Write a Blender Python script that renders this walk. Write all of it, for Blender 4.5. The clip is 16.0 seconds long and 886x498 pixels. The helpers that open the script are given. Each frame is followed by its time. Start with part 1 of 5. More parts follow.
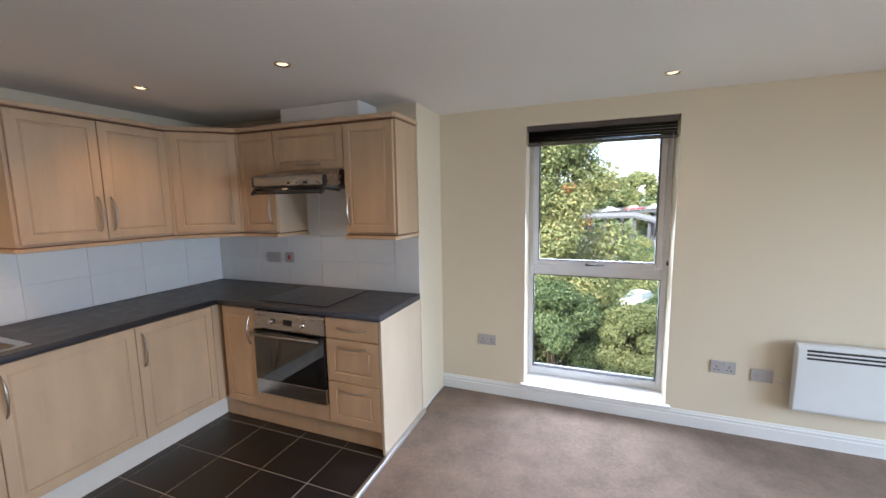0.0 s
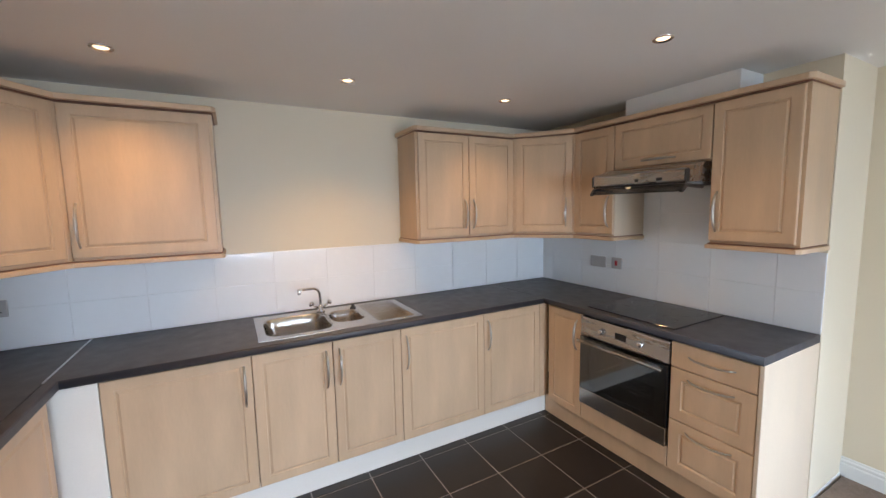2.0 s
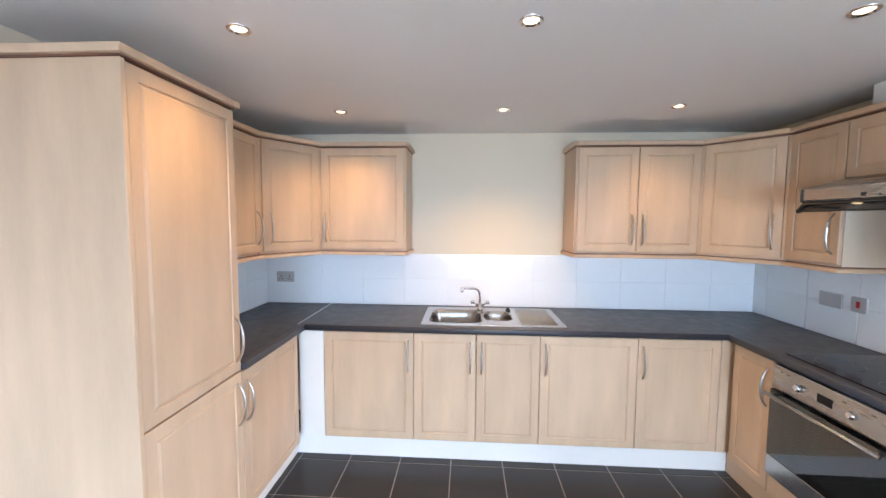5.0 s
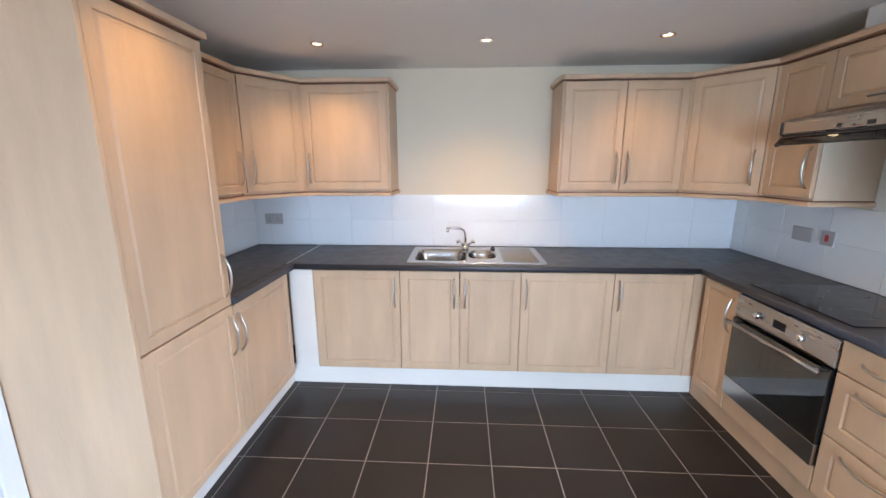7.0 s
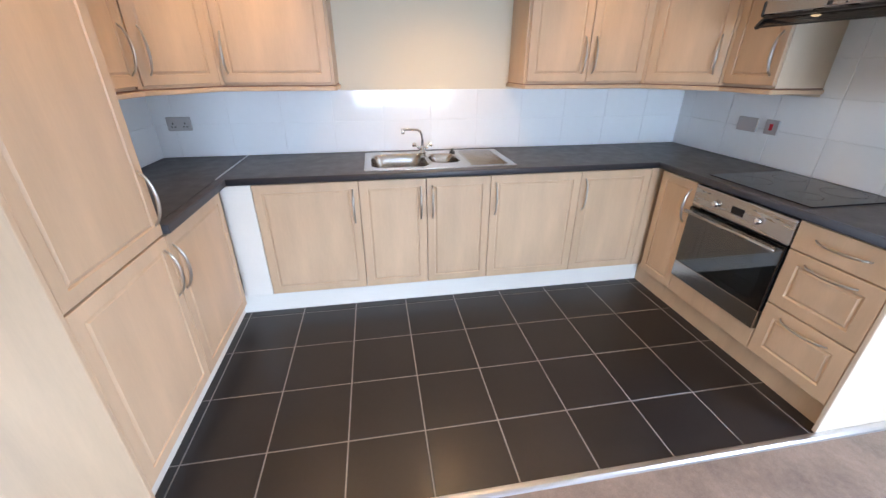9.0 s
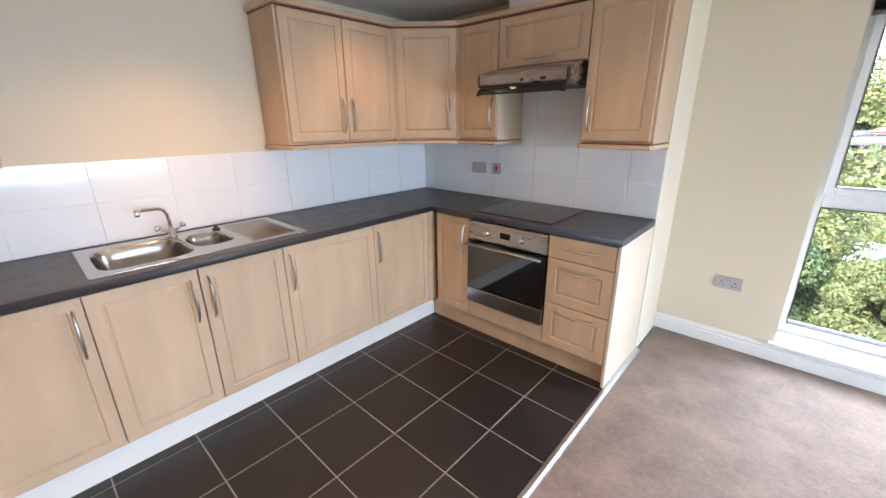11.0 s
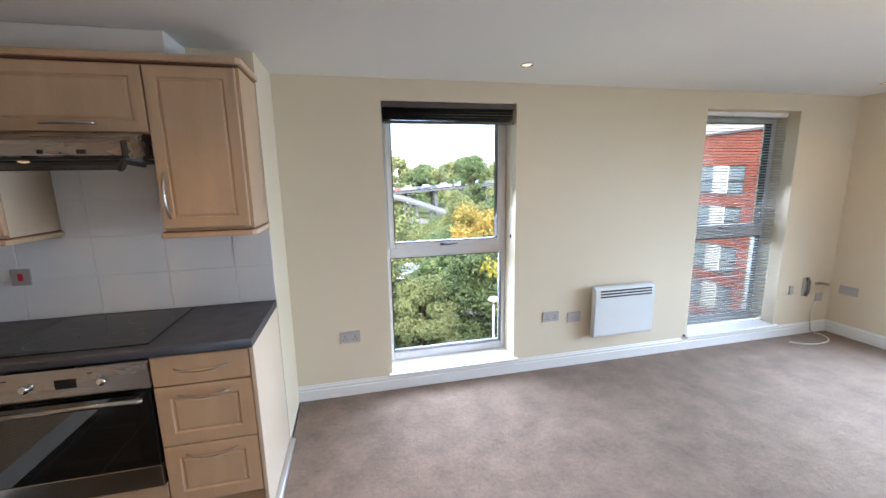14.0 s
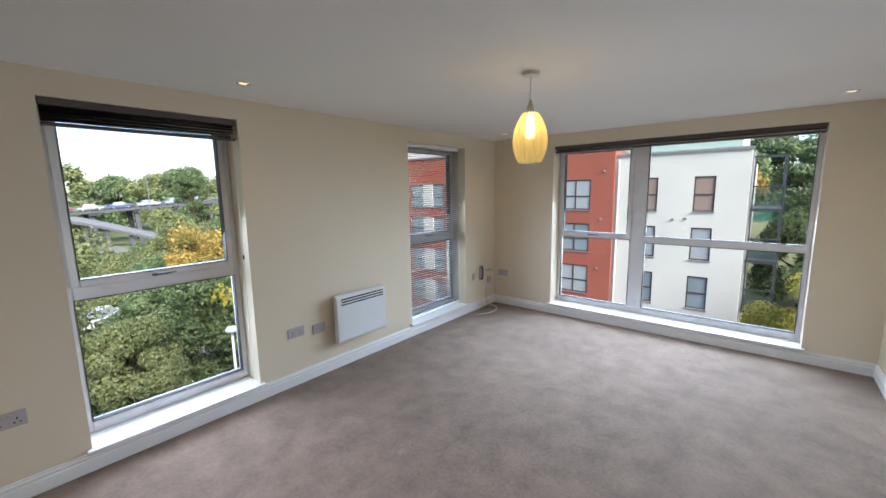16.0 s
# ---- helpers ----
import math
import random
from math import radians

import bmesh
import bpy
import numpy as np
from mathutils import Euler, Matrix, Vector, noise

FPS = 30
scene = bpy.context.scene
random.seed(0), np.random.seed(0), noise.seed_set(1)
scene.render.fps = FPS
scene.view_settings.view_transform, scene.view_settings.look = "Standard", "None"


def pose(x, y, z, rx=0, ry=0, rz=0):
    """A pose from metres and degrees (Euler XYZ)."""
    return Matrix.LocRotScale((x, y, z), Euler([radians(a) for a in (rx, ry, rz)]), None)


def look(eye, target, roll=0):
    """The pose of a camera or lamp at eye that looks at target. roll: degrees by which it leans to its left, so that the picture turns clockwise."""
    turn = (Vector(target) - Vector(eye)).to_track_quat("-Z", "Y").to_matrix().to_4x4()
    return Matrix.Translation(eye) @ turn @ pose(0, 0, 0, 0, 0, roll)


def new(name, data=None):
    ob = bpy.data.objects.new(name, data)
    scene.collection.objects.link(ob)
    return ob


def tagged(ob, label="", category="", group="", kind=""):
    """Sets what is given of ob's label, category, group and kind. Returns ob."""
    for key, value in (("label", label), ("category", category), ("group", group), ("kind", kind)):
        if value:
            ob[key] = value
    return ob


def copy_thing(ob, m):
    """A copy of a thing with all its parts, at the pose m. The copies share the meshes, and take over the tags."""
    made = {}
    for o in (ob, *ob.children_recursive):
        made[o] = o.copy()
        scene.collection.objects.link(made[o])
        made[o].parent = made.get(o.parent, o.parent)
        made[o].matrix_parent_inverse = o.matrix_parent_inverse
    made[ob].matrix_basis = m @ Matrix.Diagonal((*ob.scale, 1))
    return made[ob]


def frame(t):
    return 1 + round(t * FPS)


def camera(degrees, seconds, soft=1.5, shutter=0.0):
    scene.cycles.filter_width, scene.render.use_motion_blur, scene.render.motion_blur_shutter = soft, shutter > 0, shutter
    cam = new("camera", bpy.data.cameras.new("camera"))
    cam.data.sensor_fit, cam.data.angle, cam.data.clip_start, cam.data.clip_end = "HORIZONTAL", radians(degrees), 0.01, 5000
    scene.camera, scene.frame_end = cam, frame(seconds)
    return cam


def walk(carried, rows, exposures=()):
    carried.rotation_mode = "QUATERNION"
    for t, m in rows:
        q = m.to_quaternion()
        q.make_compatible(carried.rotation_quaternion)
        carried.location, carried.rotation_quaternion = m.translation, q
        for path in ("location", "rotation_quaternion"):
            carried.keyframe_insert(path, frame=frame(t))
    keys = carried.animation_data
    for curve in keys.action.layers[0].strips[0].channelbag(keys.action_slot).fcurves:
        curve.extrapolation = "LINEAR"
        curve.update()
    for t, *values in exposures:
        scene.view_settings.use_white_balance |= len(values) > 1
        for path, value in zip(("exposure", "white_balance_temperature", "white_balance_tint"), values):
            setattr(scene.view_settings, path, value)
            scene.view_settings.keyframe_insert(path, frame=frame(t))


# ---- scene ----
cam = camera(97.7, 16.0)
PATH = [
    (0, (0.153, 0.097, 1.586), (-0.564, 1.948, 1.34), -0.9),
    (0.5, (0.04, 0.058, 1.574), (-0.954, 1.778, 1.34), -1.6),
    (1, (-0.059, 0.016, 1.565), (-1.317, 1.554, 1.342), -1.9),
    (1.5, (-0.162, 0.006, 1.569), (-1.686, 1.281, 1.347), -1.7),
    (2, (-0.255, 0.063, 1.587), (-2.004, 1.01, 1.376), -1.2),
    (2.5, (-0.318, 0.129, 1.594), (-2.221, 0.717, 1.407), -0.7),
    (3, (-0.332, 0.17, 1.602), (-2.302, 0.471, 1.425), -0.7),
    (3.5, (-0.265, 0.181, 1.59), (-2.254, 0.309, 1.423), -0.3),
    (6, (0.162, 0.558, 1.597), (-1.822, 0.376, 1.424), 0.3),
    (6.5, (0.15, 0.559, 1.578), (-1.825, 0.411, 1.306), 0.2),
    (7, (0.106, 0.528, 1.551), (-1.847, 0.423, 1.132), -0.1),
    (7.5, (0.051, 0.433, 1.522), (-1.861, 0.393, 0.937), -0.2),
    (8, (0.03, 0.329, 1.489), (-1.827, 0.355, 0.747), -0.1),
    (8.2, (0.024, 0.291, 1.474), (-1.812, 0.347, 0.684), 0.0),
    (10.3, (-0.41, 0.135, 1.506), (-1.968, 1.144, 0.76), -0.4),
    (10.5, (-0.426, 0.098, 1.5), (-1.914, 1.231, 0.791), -0.2),
    (11, (-0.42, 0.041, 1.494), (-1.704, 1.442, 0.87), -0.6),
    (11.5, (-0.417, 0.048, 1.515), (-1.423, 1.684, 0.959), -1.0),
    (12, (-0.395, 0.079, 1.525), (-1.134, 1.868, 1.024), -0.9),
    (12.5, (-0.4, 0.117, 1.528), (-0.891, 1.998, 1.059), -1.1),
    (13, (-0.447, 0.215, 1.549), (-0.685, 2.153, 1.117), -1.2),
    (13.5, (-0.488, 0.277, 1.567), (-0.413, 2.237, 1.178), -1.0),
    (14, (-0.545, 0.288, 1.585), (-0.107, 2.208, 1.232), -1.1),
    (14.5, (-0.61, 0.274, 1.608), (0.18, 2.078, 1.261), -1.6),
    (15, (-0.606, 0.217, 1.603), (0.49, 1.857, 1.27), -1.6),
    (15.5, (-0.601, 0.166, 1.602), (0.742, 1.614, 1.286), -1.1),
    (16, (-0.591, 0.133, 1.602), (0.926, 1.401, 1.306), -0.9),
]
EXPOSURES = [(0, 1.9, 6950, 13), (0.6, 1.93, 6650, 13), (1.5, 2.12, 6900, 12), (3.5, 2.97, 6050, 10), (6, 2.82, 6200, 10), (7, 2.68, 6150, 10), (8.2, 2.75, 6150, 10), (10.5, 2.78, 6600, 12),
             (11.0, 2.68, 6650, 12), (12.5, 2.36, 6600, 13), (14.5, 1.92, 6750, 12), (16, 1.37, 6850, 12)]
walk(cam, [(t, look(eye, target, roll)) for t, eye, target, roll in PATH], EXPOSURES)

# ---- daylight: bright overcast ----
SKY, SUN = 0.15, 4.6
world = bpy.data.worlds.new("sky")
scene.world = world
world.use_nodes = True
wn = world.node_tree
sky = wn.nodes.new("ShaderNodeTexSky")
sky.sky_type, sky.sun_disc = "NISHITA", False
sky.sun_elevation, sky.sun_rotation = radians(36.7), radians(195.3)
sky.air_density, sky.dust_density, sky.ozone_density = 0.8, 1.0, 1.5
wn.nodes["Background"].inputs["Strength"].default_value = SKY
wn.links.new(sky.outputs[0], wn.nodes["Background"].inputs["Color"])
sun = new("sun", bpy.data.lights.new("sun", "SUN"))
sun.data.energy, sun.data.angle, sun.data.color = SUN, radians(45), (1, 0.99, 0.98)
sun.matrix_world = look((-6, -22, 17), (0, 0, 0))

SPOT_POWER, PENDANT_POWER, HOOD_POWER = 5.7, 0.4, 0.12


def skylight(name, m, wide, high, power, colour):
    """An area lamp in a window's opening, standing in for the light of the sky."""
    ob = new(name, bpy.data.lights.new(name, "AREA"))
    ob.data.shape, ob.data.size, ob.data.size_y = "RECTANGLE", wide, high
    ob.data.energy, ob.data.color = power, colour
    ob.data.spread = radians(120)
    ob.matrix_world = m


skylight("skylight_1", look((0.17, 3.36, 1.2), (0.17, 1.36, -0.2)), 0.9, 1.6, 12.8, (0.63, 0.77, 1.0))
skylight("skylight_2", look((2.88, 3.36, 1.2), (2.88, 1.36, -0.2)), 0.9, 1.6, 9.5, (0.63, 0.77, 1.0))
skylight("skylight_3", look((4.36, 1.01, 1.2), (2.36, 1.01, -0.2)), 2.35, 1.6, 38, (0.58, 0.755, 1.0))


# ---- materials ----
def mat(name, rgb, rough=0.5, metal=0.0, vary=0.08, scale=6.0, stretch=(1, 1, 1), bump=0.0, bump_scale=80.0,
        rough_vary=0.06, per_piece=0.0, spots=0.0, **extra):
    """A principled surface with two scales of variation in colour, gloss and relief."""
    m = bpy.data.materials.new(name)
    m.use_nodes = True
    nt = m.node_tree
    b = nt.nodes["Principled BSDF"]
    b.inputs["Metallic"].default_value = metal
    tc = nt.nodes.new("ShaderNodeTexCoord")
    mp = nt.nodes.new("ShaderNodeMapping")
    mp.inputs["Scale"].default_value = stretch
    nt.links.new(tc.outputs["Object"], mp.inputs[0])
    big, fine = nt.nodes.new("ShaderNodeTexNoise"), nt.nodes.new("ShaderNodeTexNoise")
    big.inputs["Scale"].default_value, big.inputs["Detail"].default_value = scale, 4
    fine.inputs["Scale"].default_value, fine.inputs["Detail"].default_value = bump_scale, 3
    nt.links.new(mp.outputs[0], big.inputs[0])
    nt.links.new(mp.outputs[0], fine.inputs[0])
    add = nt.nodes.new("ShaderNodeMath")
    add.operation = "MULTIPLY_ADD"
    add.inputs[1].default_value = 0.4 + spots
    nt.links.new(fine.outputs[0], add.inputs[0])
    nt.links.new(big.outputs[0], add.inputs[2])
    last = add.outputs[0]
    if per_piece:
        info = nt.nodes.new("ShaderNodeObjectInfo")
        pm = nt.nodes.new("ShaderNodeMath")
        pm.operation = "MULTIPLY_ADD"
        pm.inputs[1].default_value = per_piece
        nt.links.new(info.outputs["Random"], pm.inputs[0])
        nt.links.new(last, pm.inputs[2])
        last = pm.outputs[0]
    ramp = nt.nodes.new("ShaderNodeMapRange")
    ramp.inputs["From Min"].default_value, ramp.inputs["From Max"].default_value = 0.35, 1.05 + spots + per_piece
    ramp.inputs["To Min"].default_value, ramp.inputs["To Max"].default_value = 1 - vary, 1 + vary
    nt.links.new(last, ramp.inputs[0])
    mix = nt.nodes.new("ShaderNodeVectorMath")
    mix.operation = "SCALE"
    mix.inputs[0].default_value = rgb
    nt.links.new(ramp.outputs[0], mix.inputs["Scale"])
    nt.links.new(mix.outputs[0], b.inputs["Base Color"])
    rr = nt.nodes.new("ShaderNodeMapRange")
    rr.inputs["From Min"].default_value, rr.inputs["From Max"].default_value = 0.3, 0.7
    rr.inputs["To Min"].default_value, rr.inputs["To Max"].default_value = max(rough - rough_vary, 0.02), min(rough + rough_vary, 1)
    nt.links.new(big.outputs[0], rr.inputs[0])
    nt.links.new(rr.outputs[0], b.inputs["Roughness"])
    if bump:
        bp = nt.nodes.new("ShaderNodeBump")
        bp.inputs["Strength"].default_value, bp.inputs["Distance"].default_value = bump, 0.004
        nt.links.new(fine.outputs[0], bp.inputs["Height"])
        nt.links.new(bp.outputs[0], b.inputs["Normal"])
    for key, value in extra.items():
        b.inputs[key.replace("_", " ")].default_value = value
    return m


def glow(name, rgb, strength):
    m = bpy.data.materials.new(name)
    m.use_nodes = True
    b = m.node_tree.nodes["Principled BSDF"]
    b.inputs["Base Color"].default_value = (*rgb, 1)
    b.inputs["Emission Color"].default_value = (*rgb, 1)
    b.inputs["Emission Strength"].default_value = strength
    return m


def pane_material(name, tint, gloss, rough=0.0):
    """Thin clear glass: transparent, with a mirror part that grows at grazing angles."""
    m = bpy.data.materials.new(name)
    m.use_nodes = True
    nt = m.node_tree
    nt.nodes.remove(nt.nodes["Principled BSDF"])
    tr, gl, mx, lw, pw = (nt.nodes.new("ShaderNode" + n) for n in ("BsdfTransparent", "BsdfGlossy", "MixShader", "LayerWeight", "Math"))
    tr.inputs[0].default_value = (*tint, 1)
    gl.inputs["Roughness"].default_value = rough
    pw.operation = "POWER"
    pw.inputs[1].default_value = 4.0
    ad = nt.nodes.new("ShaderNodeMath")
    ad.operation = "MULTIPLY_ADD"
    ad.inputs[1].default_value, ad.inputs[2].default_value = 0.7, gloss
    nt.links.new(lw.outputs["Facing"], pw.inputs[0])
    nt.links.new(pw.outputs[0], ad.inputs[0])
    nt.links.new(ad.outputs[0], mx.inputs[0])
    nt.links.new(tr.outputs[0], mx.inputs[1])
    nt.links.new(gl.outputs[0], mx.inputs[2])
    nt.links.new(mx.outputs[0], nt.nodes["Material Output"].inputs[0])
    return m


def leaf_material(name, a, b2, c):
    m = bpy.data.materials.new(name)
    m.use_nodes = True
    nt = m.node_tree
    b = nt.nodes["Principled BSDF"]
    geo = nt.nodes.new("ShaderNodeNewGeometry")
    tc, nz, ad = nt.nodes.new("ShaderNodeTexCoord"), nt.nodes.new("ShaderNodeTexNoise"), nt.nodes.new("ShaderNodeMath")
    nz.inputs["Scale"].default_value = 0.55
    nt.links.new(tc.outputs["Object"], nz.inputs[0])
    ad.operation = "MULTIPLY_ADD"
    ad.inputs[1].default_value = 0.55
    nt.links.new(geo.outputs["Random Per Island"], ad.inputs[0])
    nt.links.new(nz.outputs[0], ad.inputs[2])
    ramp = nt.nodes.new("ShaderNodeValToRGB")
    ramp.color_ramp.elements[0].position, ramp.color_ramp.elements[0].color = 0.4, (*a, 1)
    ramp.color_ramp.elements[1].position, ramp.color_ramp.elements[1].color = 1.05, (*c, 1)
    e = ramp.color_ramp.elements.new(0.72)
    e.color = (*b2, 1)
    nt.links.new(ad.outputs[0], ramp.inputs[0])
    nt.links.new(ramp.outputs[0], b.inputs["Base Color"])
    b.inputs["Roughness"].default_value = 0.6
    tl, mx = nt.nodes.new("ShaderNodeBsdfTranslucent"), nt.nodes.new("ShaderNodeMixShader")
    mx.inputs[0].default_value = 0.45
    nt.links.new(ramp.outputs[0], tl.inputs[0])
    nt.links.new(b.outputs[0], mx.inputs[1])
    nt.links.new(tl.outputs[0], mx.inputs[2])
    nt.links.new(mx.outputs[0], nt.nodes["Material Output"].inputs[0])
    return m


def carpet_material():
    """Short-pile carpet: worn patches, tufty mottling and a fibrous relief."""
    m = bpy.data.materials.new("taupe carpet")
    m.use_nodes = True
    nt = m.node_tree
    b = nt.nodes["Principled BSDF"]
    b.inputs["Roughness"].default_value = 0.95
    b.inputs["Sheen Weight"].default_value = 0.15
    tc = nt.nodes.new("ShaderNodeTexCoord")
    total = None
    for scale, weight, detail in ((0.9, 0.5, 2), (5.5, 0.75, 5), (38, 0.38, 3), (240, 0.5, 2)):
        n = nt.nodes.new("ShaderNodeTexNoise")
        n.inputs["Scale"].default_value, n.inputs["Detail"].default_value = scale, detail
        nt.links.new(tc.outputs["Object"], n.inputs[0])
        k = nt.nodes.new("ShaderNodeMath")
        k.operation = "MULTIPLY_ADD"
        k.inputs[1].default_value = weight
        nt.links.new(n.outputs[0], k.inputs[0])
        if total is not None:
            nt.links.new(total, k.inputs[2])
        else:
            k.inputs[2].default_value = 0.0
        total = k.outputs[0]
        fine = n
    ramp = nt.nodes.new("ShaderNodeValToRGB")
    ramp.color_ramp.elements[0].position, ramp.color_ramp.elements[0].color = 0.36, (0.13, 0.086, 0.062, 1)
    ramp.color_ramp.elements[1].position, ramp.color_ramp.elements[1].color = 0.66, (0.305, 0.218, 0.163, 1)
    half = nt.nodes.new("ShaderNodeMath")
    half.operation = "MULTIPLY"
    half.inputs[1].default_value = 1 / 2.13
    nt.links.new(total, half.inputs[0])
    nt.links.new(half.outputs[0], ramp.inputs[0])
    nt.links.new(ramp.outputs[0], b.inputs["Base Color"])
    bp = nt.nodes.new("ShaderNodeBump")
    bp.inputs["Strength"].default_value, bp.inputs["Distance"].default_value = 0.9, 0.006
    nt.links.new(total, bp.inputs["Height"])
    nt.links.new(bp.outputs[0], b.inputs["Normal"])
    return m


CREAM = mat("cream emulsion", (0.735, 0.648, 0.505), 0.75, vary=0.03, scale=1.2, bump=0.12, bump_scale=160)
WHITE_PAINT = mat("white ceiling paint", (0.82, 0.81, 0.79), 0.8, vary=0.03, scale=0.9, bump=0.08, bump_scale=120)
GLOSS_WHITE = mat("white satin woodwork", (0.8, 0.8, 0.79), 0.35, vary=0.03, scale=3)
UPVC = mat("white window plastic", (0.74, 0.74, 0.76), 0.3, vary=0.03, scale=4)
GASKET = mat("black rubber gasket", (0.05, 0.05, 0.05), 0.6)
MAPLE = mat("pale maple foil", (0.585, 0.412, 0.268), 0.4, vary=0.17, scale=2.2, stretch=(3.4, 3.4, 0.7), bump=0.03, bump_scale=30, spots=-0.22,
            per_piece=0.2)
PALE_BOARD = mat("pale cream board", (0.8, 0.755, 0.69), 0.4, vary=0.05, scale=2, stretch=(1, 1, 2))
PALE_MAPLE = mat("pale maple board", (0.66, 0.54, 0.41), 0.42, vary=0.08, scale=2, stretch=(3, 3, 0.7))
# dark reddish colour paints the shadow lines along cornice and light rail
RED_EDGE = mat("reddish shadow strip", (0.22, 0.1, 0.06), 0.5, vary=0.15, scale=6)
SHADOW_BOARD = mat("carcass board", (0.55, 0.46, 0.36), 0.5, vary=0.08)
COUNTER = mat("slate laminate", (0.042, 0.042, 0.05), 0.42, vary=0.3, scale=14, bump=0.1, bump_scale=260, spots=0.4)
METAL_TRIM = mat("brushed aluminium", (0.62, 0.62, 0.64), 0.35, 1.0, vary=0.06, scale=20)
STEEL = mat("brushed stainless steel", (0.44, 0.42, 0.4), 0.2, 1.0, vary=0.05, scale=3, stretch=(1, 8, 8), rough_vary=0.03)
HOOD_STEEL = mat("hood steel", (0.43, 0.41, 0.395), 0.27, 1.0, vary=0.06, scale=3, stretch=(1, 8, 8), rough_vary=0.03)
CHROME = mat("polished chrome", (0.75, 0.75, 0.76), 0.08, 1.0, vary=0.03, rough_vary=0.03)
SATIN = mat("satin nickel", (0.52, 0.49, 0.45), 0.3, 1.0, vary=0.04)
BLACK = mat("black plastic", (0.015, 0.015, 0.016), 0.4)
BLACK_GLASS = mat("black ceramic glass", (0.012, 0.012, 0.014), 0.09, vary=0.1, rough_vary=0.02, Specular_IOR_Level=0.22)
HOB_PRINT = mat("hob printing", (0.12, 0.12, 0.12), 0.3)
OVEN_GLASS = pane_material("smoked oven glass", (0.3, 0.32, 0.34), 0.14, 0.03)
OVEN_INSIDE = mat("oven enamel", (0.06, 0.065, 0.075), 0.35, vary=0.2)
WALL_TILE = mat("white glazed tile", (0.82, 0.84, 0.86), 0.1, vary=0.04, scale=3, bump=0.02, bump_scale=20, rough_vary=0.04, per_piece=0.15)
GROUT_WHITE = mat("white grout", (0.82, 0.83, 0.84), 0.85, vary=0.08, scale=10)
FLOOR_TILE = mat("dark ceramic tile", (0.0135, 0.0118, 0.0128), 0.36, vary=0.35, scale=4, bump=0.03, bump_scale=60, per_piece=0.35, spots=0.2)
GROUT_GREY = mat("grey floor grout", (0.27, 0.255, 0.25), 0.9, vary=0.2, scale=12)
CARPET = carpet_material()
SOCKET_GREY = mat("grey moulded plastic", (0.44, 0.42, 0.42), 0.4, vary=0.04)
SLOT = mat("socket slots", (0.03, 0.03, 0.03), 0.6)
RED = mat("red rocker", (0.5, 0.02, 0.03), 0.35)
HEATER = mat("white enamelled steel", (0.72, 0.75, 0.76), 0.35, vary=0.03)
BLIND_DARK = mat("dark brown slat", (0.09, 0.075, 0.07), 0.4, vary=0.25, scale=4, stretch=(1, 1, 1))
BLIND_SILVER = mat("silver slat", (0.9, 0.91, 0.93), 0.3, 0.0, vary=0.04)
GLASS = pane_material("window glass", (0.97, 0.98, 0.98), 0.015)
DROP = pane_material("water drop", (0.6, 0.63, 0.65), 0.2)
BULB_LIT = glow("lit lamp", (1.0, 0.76, 0.46), 0.5)
PENDANT_BULB = glow("pendant bulb", (1.0, 0.88, 0.65), 2.2)
CABLE_WHITE = mat("white flex", (0.7, 0.68, 0.64), 0.5)
RENDER_WHITE = mat("white masonry render", (0.52, 0.52, 0.49), 0.9, vary=0.1, scale=0.5, bump=0.2, bump_scale=20, spots=0.1)
RENDER_RED = mat("red masonry render", (0.27, 0.075, 0.05), 0.9, vary=0.14, scale=0.4, bump=0.2, bump_scale=20)
COPING = mat("grey coping", (0.16, 0.16, 0.17), 0.6, vary=0.15)
DARK_FRAME = mat("brown window frame", (0.05, 0.035, 0.035), 0.4)
FAR_GLASS = mat("reflecting window pane", (0.2, 0.25, 0.28), 0.08, vary=0.2, scale=0.7)
CURTAIN = mat("pale curtain behind glass", (0.3, 0.33, 0.35), 0.5, vary=0.1)
BEIGE_BLIND = mat("beige blind behind glass", (0.26, 0.19, 0.16), 0.5, vary=0.1)
GALV = mat("galvanised balcony steel", (0.055, 0.06, 0.068), 0.5, 0.5, vary=0.15)
BALC_GLASS = pane_material("balcony glass", (0.75, 0.86, 0.84), 0.08)
GRASS = mat("rough grass", (0.1, 0.135, 0.055), 0.95, vary=0.4, scale=0.25, bump=0.5, bump_scale=6, spots=0.2)
ASPHALT = mat("asphalt", (0.13, 0.13, 0.132), 0.9, vary=0.25, scale=0.3, bump=0.3, bump_scale=30)
SASH_HANDLE = mat("dull grey metal", (0.16, 0.16, 0.165), 0.35, 0.8)
CONCRETE = mat("weathered concrete", (0.065, 0.07, 0.08), 0.9, vary=0.18, scale=0.35, bump=0.2, bump_scale=8)
BARK = mat("bark", (0.07, 0.05, 0.035), 0.95, vary=0.3, scale=4, bump=0.6, bump_scale=12)
BRICKWORK = mat("building wall below", (0.3, 0.2, 0.16), 0.9, vary=0.15)
CAR_PAINTS = [mat("car paint " + n, c, 0.25, 0.2) for n, c in (("silver", (0.4, 0.42, 0.45)), ("red", (0.35, 0.03, 0.03)),
                                                               ("white", (0.65, 0.66, 0.68)), ("blue", (0.05, 0.1, 0.3)))]
TYRE = mat("tyre rubber", (0.02, 0.02, 0.02), 0.8)
LAMP_HEAD = mat("white lamp housing", (0.75, 0.76, 0.77), 0.4)
POST_GREY = mat("painted post", (0.11, 0.125, 0.145), 0.5)


